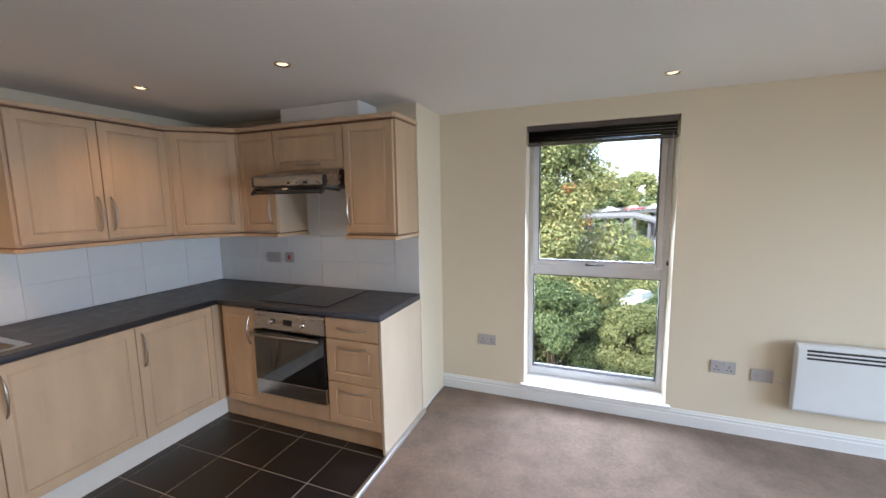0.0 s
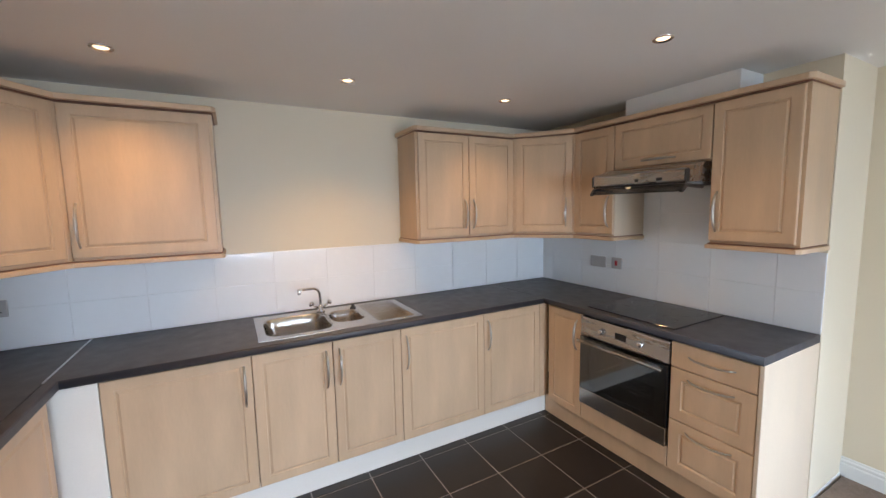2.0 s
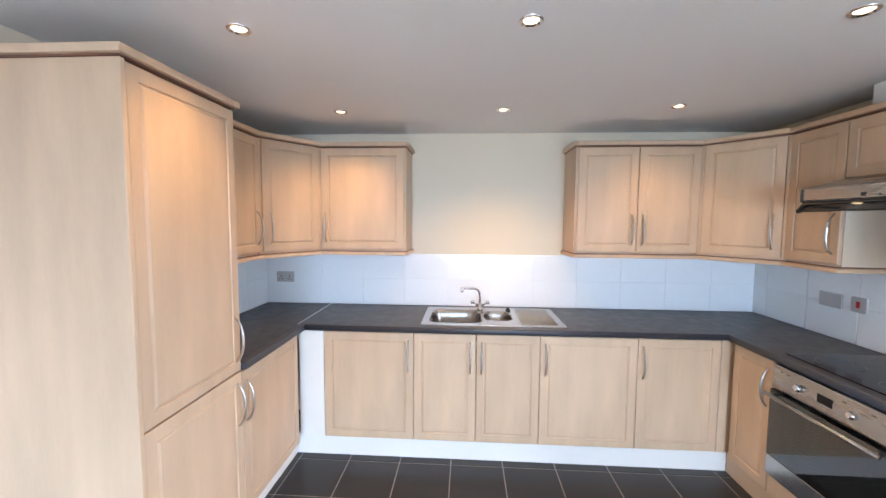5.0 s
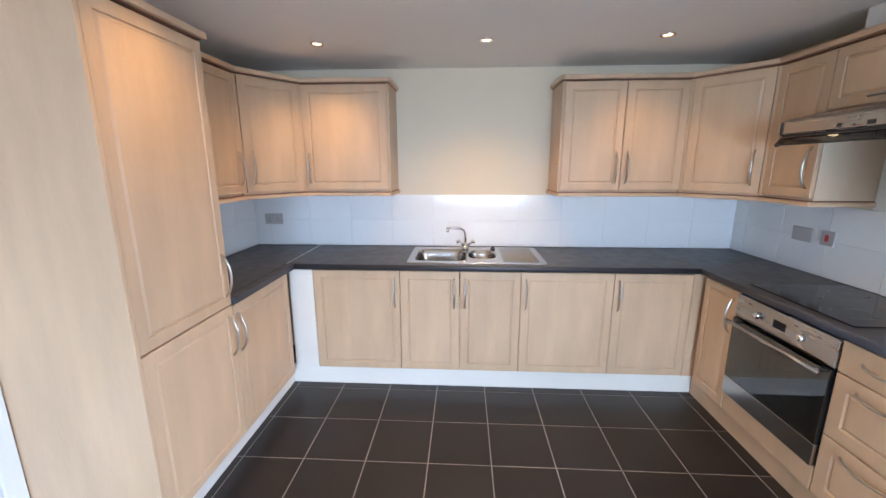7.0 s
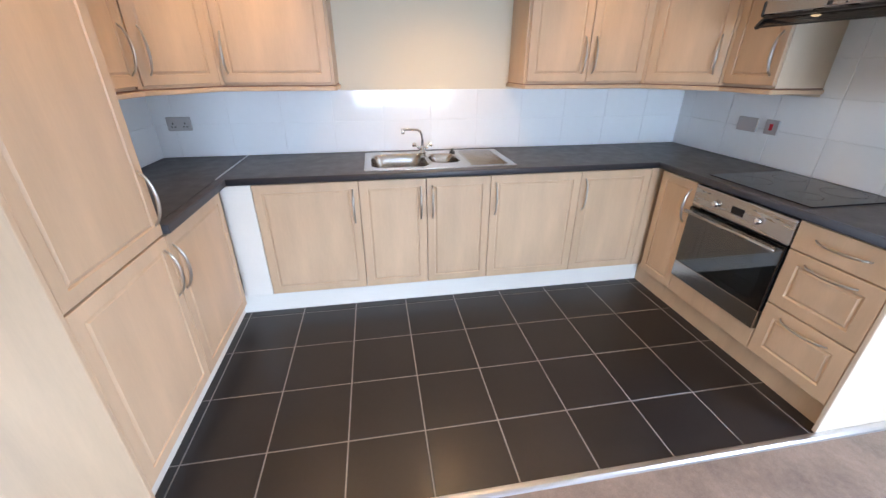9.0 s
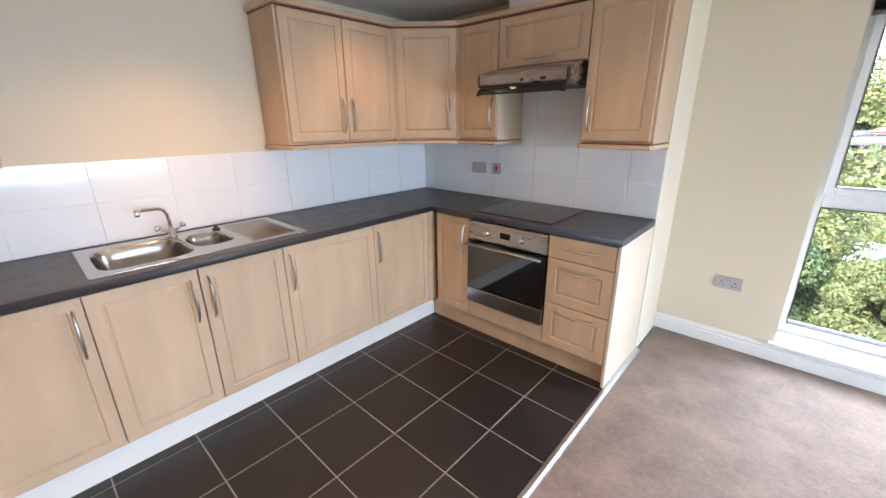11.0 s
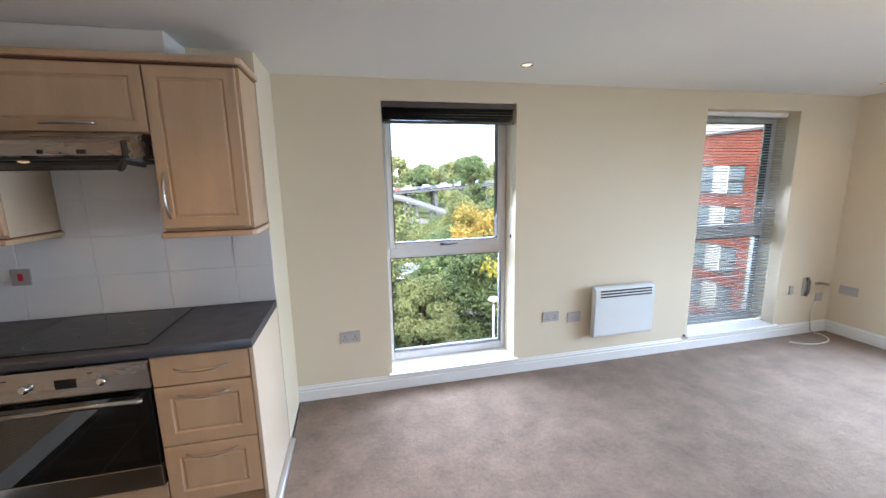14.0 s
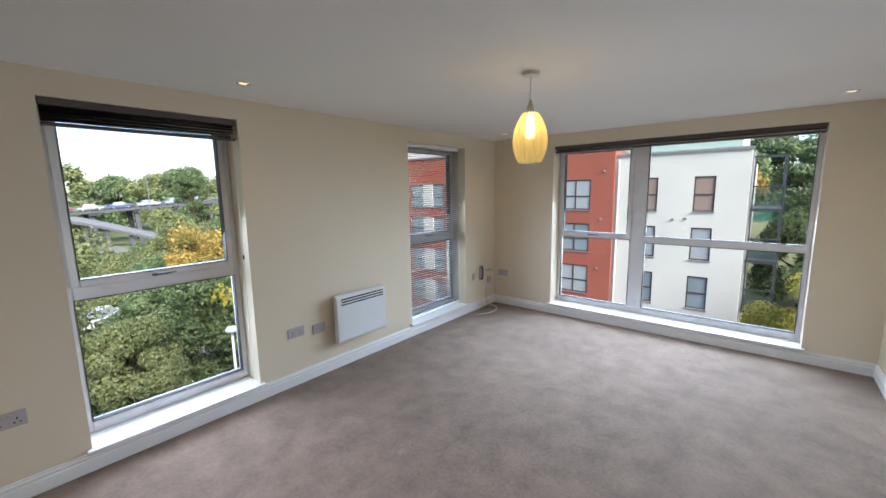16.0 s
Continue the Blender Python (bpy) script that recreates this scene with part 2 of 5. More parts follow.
def shade_material():
    m = bpy.data.materials.new("amber ribbed glass")
    m.use_nodes = True
    nt = m.node_tree
    b = nt.nodes["Principled BSDF"]
    b.inputs["Base Color"].default_value = (0.7, 0.55, 0.24, 1)
    b.inputs["Roughness"].default_value = 0.18
    tl, mx = nt.nodes.new("ShaderNodeBsdfTranslucent"), nt.nodes.new("ShaderNodeMixShader")
    tl.inputs[0].default_value = (0.75, 0.65, 0.36, 1)
    tp, mx2 = nt.nodes.new("ShaderNodeBsdfTransparent"), nt.nodes.new("ShaderNodeMixShader")
    tp.inputs[0].default_value = (1.0, 0.88, 0.5, 1)
    mx.inputs[0].default_value, mx2.inputs[0].default_value = 0.6, 0.42
    nt.links.new(b.outputs[0], mx.inputs[1])
    nt.links.new(tl.outputs[0], mx.inputs[2])
    nt.links.new(mx.outputs[0], mx2.inputs[1])
    nt.links.new(tp.outputs[0], mx2.inputs[2])
    nt.links.new(mx2.outputs[0], nt.nodes["Material Output"].inputs[0])
    return m


AMBER = shade_material()
LEAF_GREEN = leaf_material("green leaves", (0.055, 0.105, 0.055), (0.12, 0.19, 0.09), (0.24, 0.31, 0.14))
LEAF_YELLOW = leaf_material("yellowing leaves", (0.09, 0.135, 0.06), (0.18, 0.23, 0.1), (0.33, 0.35, 0.16))
LEAF_ORANGE = leaf_material("orange leaves", (0.13, 0.17, 0.05), (0.34, 0.27, 0.075), (0.52, 0.35, 0.09))
LEAF_DARK = leaf_material("dark leaves", (0.05, 0.09, 0.045), (0.09, 0.145, 0.062), (0.17, 0.22, 0.085))
LEAF_AUTUMN = leaf_material("turning leaves", (0.11, 0.155, 0.07), (0.2, 0.25, 0.105), (0.34, 0.335, 0.15))
LEAF_GOLD = leaf_material("golden leaves", (0.15, 0.18, 0.04), (0.4, 0.37, 0.06), (0.58, 0.5, 0.1))
LEAF_RED = leaf_material("red leaves", (0.25, 0.11, 0.04), (0.4, 0.16, 0.06), (0.46, 0.24, 0.09))
PALE_YARD = mat("pale worn asphalt", (0.15, 0.15, 0.145), 0.9, vary=0.2, scale=0.2, bump=0.2, bump_scale=12)


# ---- building tools ----
def link_mesh(name, bm, material, smooth=False):
    me = bpy.data.meshes.new(name)
    bm.normal_update()
    bm.to_mesh(me)
    bm.free()
    me.materials.append(material)
    if smooth:
        for p in me.polygons:
            p.use_smooth = True
    return me


def part(name, bm, material, parent, label="", smooth=False, m=None):
    """One mesh object under a thing or under a part."""
    ob = new(name, link_mesh(name, bm, material, smooth))
    ob.parent = parent
    if m is not None:
        ob.matrix_basis = m
    return tagged(ob, label) if label else ob


def thing(name, m, label, category, group="", kind=""):
    ob = new(name)
    ob.empty_display_size = 0.1
    ob.matrix_basis = m
    return tagged(ob, label, category, group, kind)


def solid(name, bm, material, label, category, kind="", group="", smooth=False, m=None):
    ob = new(name, link_mesh(name, bm, material, smooth))
    if m is not None:
        ob.matrix_basis = m
    return tagged(ob, label, category, group, kind)


def box(x0, x1, y0, y1, z0, z1, bevel=0.0, bm=None, seg=1):
    """A box with optionally rounded edges, added to bm."""
    one = bmesh.new()
    v = [one.verts.new((x, y, z)) for x in (x0, x1) for y in (y0, y1) for z in (z0, z1)]
    for f in ((0, 1, 3, 2), (4, 6, 7, 5), (0, 4, 5, 1), (2, 3, 7, 6), (0, 2, 6, 4), (1, 5, 7, 3)):
        one.faces.new([v[i] for i in f])
    if bevel:
        bmesh.ops.bevel(one, geom=one.edges[:], offset=bevel, segments=seg, affect="EDGES", profile=0.5)
    if bm is None:
        return one
    me = bpy.data.meshes.new("t")
    one.to_mesh(me)
    one.free()
    bm.from_mesh(me)
    bpy.data.meshes.remove(me)
    return bm


def prism(profile, x0, x1, bevel=0.0):
    """A profile of (y, z) drawn out along x."""
    bm = bmesh.new()
    a = [bm.verts.new((x0, y, z)) for y, z in profile]
    b = [bm.verts.new((x1, y, z)) for y, z in profile]
    n = len(profile)
    for i in range(n):
        bm.faces.new((a[i], a[(i + 1) % n], b[(i + 1) % n], b[i]))
    bm.faces.new(a[::-1])
    bm.faces.new(b)
    bmesh.ops.recalc_face_normals(bm, faces=bm.faces[:])
    if bevel:
        bmesh.ops.bevel(bm, geom=bm.edges[:], offset=bevel, segments=2, affect="EDGES", profile=0.5)
    return bm


def plan_prism(outline, z0, z1, bevel=0.0):
    """An outline of (x, y) drawn up from z0 to z1."""
    bm = bmesh.new()
    a = [bm.verts.new((x, y, z0)) for x, y in outline]
    b = [bm.verts.new((x, y, z1)) for x, y in outline]
    n = len(outline)
    for i in range(n):
        bm.faces.new((a[i], a[(i + 1) % n], b[(i + 1) % n], b[i]))
    bm.faces.new(a[::-1])
    bm.faces.new(b)
    bmesh.ops.recalc_face_normals(bm, faces=bm.faces[:])
    if bevel:
        bmesh.ops.bevel(bm, geom=bm.edges[:], offset=bevel, segments=2, affect="EDGES", profile=0.5)
    return bm


def lathe(profile, segments=24, ribs=0, rib=0.0, close=True):
    """A profile of (radius, z) turned about z; ribs press flutes into it."""
    bm = bmesh.new()
    rings = []
    for r, z in profile:
        ring = []
        for i in range(segments):
            a = 2 * math.pi * i / segments
            k = r * (1 + rib * math.cos(ribs * a)) if ribs else r
            ring.append(bm.verts.new((k * math.cos(a), k * math.sin(a), z)))
        rings.append(ring)
    for a, b in zip(rings, rings[1:]):
        for i in range(segments):
            bm.faces.new((a[i], a[(i + 1) % segments], b[(i + 1) % segments], b[i]))
    if close:
        bm.faces.new(rings[0][::-1])
        bm.faces.new(rings[-1])
    bmesh.ops.recalc_face_normals(bm, faces=bm.faces[:])
    return bm


def sweep(points, radii, sides=8, flat=1.0):
    """A tube through points, with a radius at each; flat squeezes it along its second axis."""
    bm = bmesh.new()
    pts = [Vector(p) for p in points]
    rings, side = [], None
    for i, p in enumerate(pts):
        way = (pts[min(i + 1, len(pts) - 1)] - pts[max(i - 1, 0)]).normalized()
        if side is None:
            side = way.orthogonal().normalized()
        side = (side - way * side.dot(way)).normalized()
        up = way.cross(side)
        r = radii[i] if hasattr(radii, "__len__") else radii
        rings.append([bm.verts.new(p + r * (math.cos(a) * side + flat * math.sin(a) * up))
                      for a in (2 * math.pi * k / sides for k in range(sides))])
    for a, b in zip(rings, rings[1:]):
        for i in range(sides):
            bm.faces.new((a[i], a[(i + 1) % sides], b[(i + 1) % sides], b[i]))
    bm.faces.new(rings[0][::-1])
    bm.faces.new(rings[-1])
    bmesh.ops.recalc_face_normals(bm, faces=bm.faces[:])
    return bm


# ---- plan ----
XW, XE, YS, YS2, YN, YH = -3.01, 4.08, -1.2, -0.69, 3.08, 2.637
XR, CEIL, XSTEP, XTHR = -1.015, 2.268, 1.2, -1.0
WALL = 0.32
CARPET_Z = -0.003
W1, W2, W3 = (-0.325, 0.672), (2.38, 3.39), (-0.212, 2.22)
SILL_Z, HEAD_Z = 0.13, 2.126


def wall_with_holes(name, length, thick, height, holes, m, z_low=-0.3):
    """A wall along local x from 0, its room face at y = 0 and its body behind (+y), cut through by holes (x0, x1, z0, z1)."""
    bm = bmesh.new()
    x = 0.0
    for a, b, z0, z1 in sorted(holes):
        box(x, a, 0, thick, z_low, height, bm=bm)
        box(a, b, 0, thick, z_low, z0, bm=bm)
        box(a, b, 0, thick, z1, height, bm=bm)
        x = b
    box(x, length, 0, thick, z_low, height, bm=bm)
    return solid(name, bm, CREAM, "cream painted plaster wall", "wall", "structure", m=m)


TOP = CEIL + 0.25
wall_with_holes("wall_north", XE - XR + WALL, WALL, TOP,
                [(W1[0] - XR, W1[1] - XR, SILL_Z - 0.02, HEAD_Z), (W2[0] - XR, W2[1] - XR, SILL_Z - 0.02, HEAD_Z)], pose(XR, YN, 0))
wall_with_holes("wall_east", YN - YS2, WALL, TOP, [(YN - W3[1], YN - W3[0], SILL_Z - 0.02, HEAD_Z)], pose(XE, YN, 0, 0, 0, -90))
wall_with_holes("wall_west", YH - YS, 0.25, TOP, [], pose(XW, YS, 0, 0, 0, 90))
solid("wall_kitchen_north", box(XW - 0.25, XR, YH, YN + WALL, -0.3, TOP), CREAM,
      "cream painted plaster wall standing forward behind the cooker", "wall", "structure")
wall_with_holes("wall_south_kitchen", XSTEP - XW + 0.25, 0.25, TOP, [], pose(XSTEP, YS, 0, 0, 0, 180))
solid("wall_south", box(XSTEP, XE + WALL, YS2 - 0.76, YS2, -0.3, TOP), CREAM, "cream painted plaster wall", "wall", "structure")
solid("ceiling", plan_prism([(XW, YS), (XSTEP, YS), (XSTEP, YS2), (XE, YS2), (XE, YN), (XR, YN), (XR, YH), (XW, YH)], CEIL, CEIL + 0.2),
      WHITE_PAINT, "smooth white painted ceiling", "ceiling", "structure")
solid("floor_slab", box(XW, XTHR, YS, YH, -0.3, -0.0015), GROUT_GREY, "grey grout bed under the kitchen tiles", "floor", "structure")
carpet = bmesh.new()
box(XTHR, XE, YS2, YN, -0.3, CARPET_Z, bm=carpet)
box(XTHR, XSTEP, YS, YS2, -0.3, CARPET_Z, bm=carpet)
solid("floor_carpet", carpet, CARPET, "worn taupe fitted carpet", "carpet", "structure")
solid("threshold_strip", prism([(-0.02, -0.004), (-0.016, 0.006), (-0.006, 0.011), (0.006, 0.011), (0.016, 0.008), (0.022, -0.019)], 0, YN - YS - 0.45),
      METAL_TRIM, "aluminium threshold strip between tiles and carpet", "threshold", "structure", m=pose(XTHR, YS, 0, 0, 0, 90))

SKIRT = [(0, 0), (-0.018, 0), (-0.018, 0.072), (-0.012, 0.079), (-0.016, 0.087), (-0.016, 0.095), (-0.008, 0.102), (-0.008, 0.108), (-0.004, 0.113), (0, 0.113)]


def skirting(x0, y0, x1, y1):
    """Skirting with its back on the wall line from one point to the next; the room lies on the right of that way."""
    n = math.hypot(x1 - x0, y1 - y0)
    solid("baseboard", prism(SKIRT, 0, n), GLOSS_WHITE, "white moulded skirting board", "skirting board", "structure",
          m=pose(x0, y0, CARPET_Z, 0, 0, math.degrees(math.atan2(y1 - y0, x1 - x0))))


skirting(XR, YN, XE, YN)
skirting(XE, YN, XE, YS2)
skirting(XE, YS2, XSTEP, YS2)
solid("trim_return", box(XR, XR + 0.004, YH + 0.02, YN - 0.019, CARPET_Z, 0.012), GLOSS_WHITE, "thin white edge trim", "trim", "structure")


# guessed door: its white stands in for a brightly lit stretch of wall
dr = thing("door_1", pose(-1.096, YS, 0), "added white door and casing standing in for the brightly lit wall beside the tall cabinet", "door", kind="structure")
part("casing", box(0, 0.07, 0.001, 0.03, 0.001, 2.06, 0.004), GLOSS_WHITE, dr)
part("casing", box(0.85, 0.92, 0.001, 0.03, -0.002, 2.06, 0.004), GLOSS_WHITE, dr)
part("casing", box(0.07, 0.85, 0.001, 0.03, 1.99, 2.06, 0.004), GLOSS_WHITE, dr)
part("leaf", box(0.072, 0.848, 0.001, 0.018, 0.008, 1.988, 0.003), GLOSS_WHITE, dr)


# ---- windows ----
def bar(x0, x1, z0, z1, y0=0.0, y1=0.07, bevel=0.006):
    return box(x0, x1, y0, y1, z0, z1, bevel, seg=2)


def window(name, m, width, lights, mullions, transoms, label):
    """A plastic window in local x (width) and z (from the sill to the head), its inner face at y = 0.
    lights: (x0, x1, z0, z1, opening)."""
    h = HEAD_Z - SILL_Z
    w = thing(name, m, label, "window", kind="structure")
    fr = bmesh.new()
    box(0, 0.04, 0, 0.07, 0, h, 0.005, bm=fr)
    box(width - 0.04, width, 0, 0.07, 0, h, 0.005, bm=fr)
    box(0.04, width - 0.04, 0, 0.07, 0, 0.068, 0.005, bm=fr)
    box(0.04, width - 0.04, 0, 0.07, h - 0.055, h, 0.005, bm=fr)
    part("window_frame", fr, UPVC, w)
    for x, half in mullions:
        part("mullion", bar(x - half, x + half, 0.068, h - 0.055), UPVC, w)
    for x0, x1, z, half in transoms:
        part("transom", bar(x0, x1, z - half, z + half), UPVC, w)
    for x0, x1, z0, z1, opening in lights:
        edge = 0.004
        if opening:
            s, e = bmesh.new(), 0.045
            for a in ((x0, x0 + e, z0, z1), (x1 - e, x1, z0, z1), (x0 + e, x1 - e, z0, z0 + e), (x0 + e, x1 - e, z1 - e, z1)):
                box(a[0], a[1], -0.018, 0.03, a[2], a[3], 0.006, bm=s)
            sash = part("sash", s, UPVC, w)
            hb = sweep([(-0.05, -0.028, 0), (-0.02, -0.04, 0), (0.03, -0.042, 0), (0.075, -0.04, 0.003)], [0.007, 0.008, 0.007, 0.005], 8)
            box(-0.062, -0.03, -0.034, -0.016, -0.011, 0.011, 0.004, bm=hb)
            part("handle", hb, SASH_HANDLE, sash, "satin metal window handle", True, pose((x0 + x1) / 2, 0, z0 + 0.02))
            x0, x1, z0, z1 = x0 + e, x1 - e, z0 + e, z1 - e
        g = bmesh.new()
        for a in ((x0, x0 + edge, z0, z1), (x1 - edge, x1, z0, z1), (x0 + edge, x1 - edge, z0, z0 + edge), (x0 + edge, x1 - edge, z1 - edge, z1)):
            box(a[0], a[1], -0.003 if not opening else -0.02, 0.04, a[2], a[3], bm=g)
        part("gasket", g, GASKET, w)
        p = part("pane", box(x0 + 0.004, x1 - 0.004, 0.03, 0.036, z0 + 0.004, z1 - 0.004), GLASS, w)
        p.visible_shadow = False
    return w


REV = 0.2
H = HEAD_Z - SILL_Z
for nm, (a, b), blind in (("window_1", W1, "raised"), ("window_2", W2, "lowered")):
    wd = b - a
    window(nm, pose(a, YN + REV, SILL_Z), wd, [(0.032, wd - 0.036, 0.93, H - 0.04, True), (0.04, wd - 0.04, 0.068, 0.852, False)],
           [], [(0.04, wd - 0.04, 0.892, 0.04)], "white plastic casement window with a fixed lower pane")
w3w = W3[1] - W3[0]
MU = W3[1] - 1.262
window("window_3", pose(XE + REV, W3[1], SILL_Z, 0, 0, -90), w3w,
       [(0.03, MU - 0.068, 0.89, H - 0.04, True), (0.04, MU - 0.078, 0.068, 0.868, False),
        (MU + 0.078, w3w - 0.04, 0.918, H - 0.055, False), (MU + 0.078, w3w - 0.04, 0.068, 0.844, False)],
       [(MU, 0.078)], [(0.04, MU - 0.078, 0.886, 0.018), (MU + 0.078, w3w - 0.04, 0.881, 0.037)],
       "wide white plastic window with four lights")


def sill_nose(m, width):
    solid("sill_nose", box(-0.028, width + 0.028, -0.042, -0.0025, -0.019, 0.002, 0.005, seg=2), GLOSS_WHITE,
          "white rounded nose of the window sill", "window sill", "structure", m=m)


for m, wd in ((pose(W1[0], YN, SILL_Z), W1[1] - W1[0]), (pose(W2[0], YN, SILL_Z), W2[1] - W2[0]), (pose(XE, W3[1], SILL_Z, 0, 0, -90), w3w)):
    solid("window_sill", box(0.001, wd - 0.001, 0.0, REV + 0.01, -0.02, 0.0), GLOSS_WHITE, "white painted window sill board", "window sill", "structure", m=m)
    sill_nose(m, wd)


# raindrops on the outside of the first window's upper pane
def raindrops(m, x0, x1, z0, z1, count, seed):
    rng = np.random.default_rng(seed)
    bm = bmesh.new()
    for _ in range(count):
        u = 1 - rng.random() ** 1.6
        cx, cz, r = x0 + (x1 - x0) * u, z0 + (z1 - z0) * rng.random(), 0.0012 + 0.0022 * rng.random() ** 2
        tip = bm.verts.new((cx, r * 0.6, cz))
        ring = [bm.verts.new((cx + r * math.cos(a), 0, cz + 1.2 * r * math.sin(a))) for a in (math.pi / 3 * k for k in range(6))]
        for k in range(6):
            bm.faces.new((ring[k], ring[(k + 1) % 6], tip))
    solid("raindrops", bm, DROP, "fine raindrops on the window pane", "raindrops", "stuff", smooth=True, m=m)


raindrops(pose(W1[0], YN + REV + 0.0365, SILL_Z), 0.11, W1[1] - W1[0] - 0.11, 1.25, 1.85, 420, 5)
raindrops(pose(XE + REV + 0.0365, W3[1], SILL_Z, 0, 0, -90), MU + 0.1, w3w - 0.07, 1.2, 1.9, 300, 6)


# ---- blinds ----
def blind(m, width, drop, slats, spacing, material, label, tilt=0.0, y=0.05, deep=0.05):
    """A venetian blind: head rail, slats, bottom rail, cords, hung from local z = 0."""
    b = thing("venetian_blind", m, label, "blind")
    part("head_rail", box(0.006, width - 0.006, y - deep / 2, y + deep / 2, -0.04, -0.001, 0.004), material, b)
    me = None
    for i in range(slats):
        z = -0.045 - spacing * i
        if me is None:
            s = bmesh.new()
            rows = []
            for k in range(5):
                u = (k / 4 - 0.5) * deep * 0.96
                rows.append([s.verts.new((x, u, 0.0028 * (1 - (k / 2 - 1) ** 2))) for x in (0.01, width - 0.01)])
            for p, q in zip(rows, rows[1:]):
                s.faces.new((p[0], p[1], q[1], q[0]))
            bmesh.ops.solidify(s, geom=s.faces[:], thickness=0.0009)
            me = link_mesh("slat", s, material, True)
        ob = new("slat", me)
        ob.parent = b
        ob.matrix_basis = pose(0, y, z, tilt + 2.0 * math.sin(i * 1.7) * (1 if slats < 30 else 0.3), 0.25 * math.sin(i * 2.3) if slats < 30 else 0)
    part("bottom_rail", box(0.008, width - 0.008, y - deep / 2, y + deep / 2, -drop, -drop + 0.018, 0.004), material, b)
    for x in (0.13, width - 0.13):
        part("cord", sweep([(x, y - deep / 2 - 0.002, -0.04), (x, y - deep / 2 - 0.002, -drop)], 0.0012, 5), CABLE_WHITE if material is BLIND_SILVER else material, b)
    return b


bl = blind(pose(W1[0], YN, HEAD_Z), W1[1] - W1[0], 0.145, 13, 0.0062, BLIND_DARK, "dark brown venetian blind gathered at the top", y=0.045)
part("pull_cord", sweep([(0.96, 0.02, -0.1), (0.965, 0.016, -0.7), (0.963, 0.02, -1.25), (0.97, 0.03, -1.9), (0.955, 0.06, -2.005), (0.9, 0.07, -2.012), (0.93, 0.03, -2.012)], 0.0016, 6),
     CABLE_WHITE, bl, "thin hanging pull cord")
part("tassel", lathe([(0.002, 0.01), (0.006, 0.0), (0.007, -0.02), (0.003, -0.024)], 10), SLOT, bl, "dark cord tassel", True, pose(0.965, 0.018, -0.98))
blind(pose(XE, W3[1], HEAD_Z, 0, 0, -90), w3w, 0.085, 5, 0.0062, BLIND_DARK, "dark brown venetian blind gathered at the top", y=0.045)
blind(pose(W2[0], YN, HEAD_Z), W2[1] - W2[0], 1.985, 77, 0.0248, BLIND_SILVER, "silver grey venetian blind let down with open slats", tilt=14, y=0.11, deep=0.025)

# ---- kitchen units ----
DOOR_T = 0.019


def panel_front(w, h, border=0.062, plain=False, deep=False):
    """A foil-wrapped door front, face at y = 0 towards -y, with a routed line round its middle field."""
    bm = box(0.0015, w - 0.0015, 0, DOOR_T, 0.0015, h - 0.0015)
    edges = [e for e in bm.edges if all(abs(v.co.y) < 1e-6 for v in e.verts)]
    bmesh.ops.bevel(bm, geom=edges, offset=0.004, segments=2, affect="EDGES", profile=0.5)
    bm.normal_update()
    if not plain:
        bm.faces.ensure_lookup_table()
        face = max((f for f in bm.faces if f.normal.y < -0.99), key=lambda f: f.calc_area())
        steps = ((border, 0), (0.01, -0.007), (0.006, 0), (0.012, 0.006)) if deep else ((border, 0), (0.004, -0.006), (0.006, 0), (0.014, 0.0055))
        for thick, rise in steps:
            bmesh.ops.inset_region(bm, faces=[face], thickness=thick, depth=rise)
    return bm


def bow_handle(length=0.212, out=0.034):
    """A bowed, tapering pull along z, its feet on y = 0."""
    pts, rad = [], []
    for i in range(11):
        u = i / 10 * 2 - 1
        pts.append((0, -out * (1 - u * u) ** 0.75 + (0.002 if abs(u) == 1 else -0.002), u * length / 2))
        rad.append(0.005 + 0.0036 * (1 - u * u))
    return sweep(pts, rad, 8, 0.75)


HANDLE_MESH = link_mesh("handle", bow_handle(), SATIN, True)


def add_handle(door, x, z, flat=False):
    ob = new("handle", HANDLE_MESH)
    ob.parent = door
    ob.matrix_basis = pose(x, 0, z, 0, 90 if flat else 0, 0)
    return tagged(ob, "bowed satin nickel pull handle")


def unit(name, x, y, turn, w, depth, z0, z1, fronts, label, category="cabinet", body_top=None, body_mat=None, group="", left=0.0):
    """A cabinet whose front plane starts at (x, y) and runs w along the turned local x. fronts: (x0, x1, z0, z1, handle, plain),
    handle: None, "l", "r" (low or high by height), "top"."""
    c = thing(name, pose(x, y, z0, 0, 0, turn), label, category, group)
    part("body", box(left + 0.001, w - 0.001, DOOR_T + 0.002, depth, 0, (body_top or z1) - z0), body_mat or MAPLE, c)
    for i, (a, b, d0, d1, hand, style) in enumerate(fronts):
        kind = "drawer_front" if style in ("drawer", "plain_drawer") else ("panel" if style == "panel" else "door")
        d = part(kind, panel_front(b - a, d1 - d0, 0.075 if style == "drawer" else 0.062, style in ("plain", "panel", "plain_drawer"), style == "drawer"), MAPLE, c,
                 m=pose(a, 0, d0 - z0))
        hh, ww = d1 - d0, b - a
        if hand == "flat":
            add_handle(d, ww / 2, hh - (0.045 if style == "drawer" else hh / 2 - 0.005), True)
        elif hand == "flatlow":
            add_handle(d, ww / 2, 0.035, True)
        elif hand:
            add_handle(d, 0.035 if hand[0] == "l" else ww - 0.035, 0.155 if hand[1] == "b" else hh - 0.155)
    return c


DB, DT = 0.144, 0.864          # base door bottom and top
CT = 0.91                     # worktop
FX, FY, FS = -2.385, 2.065, -0.632   # front planes of the sink, cooker and fridge runs
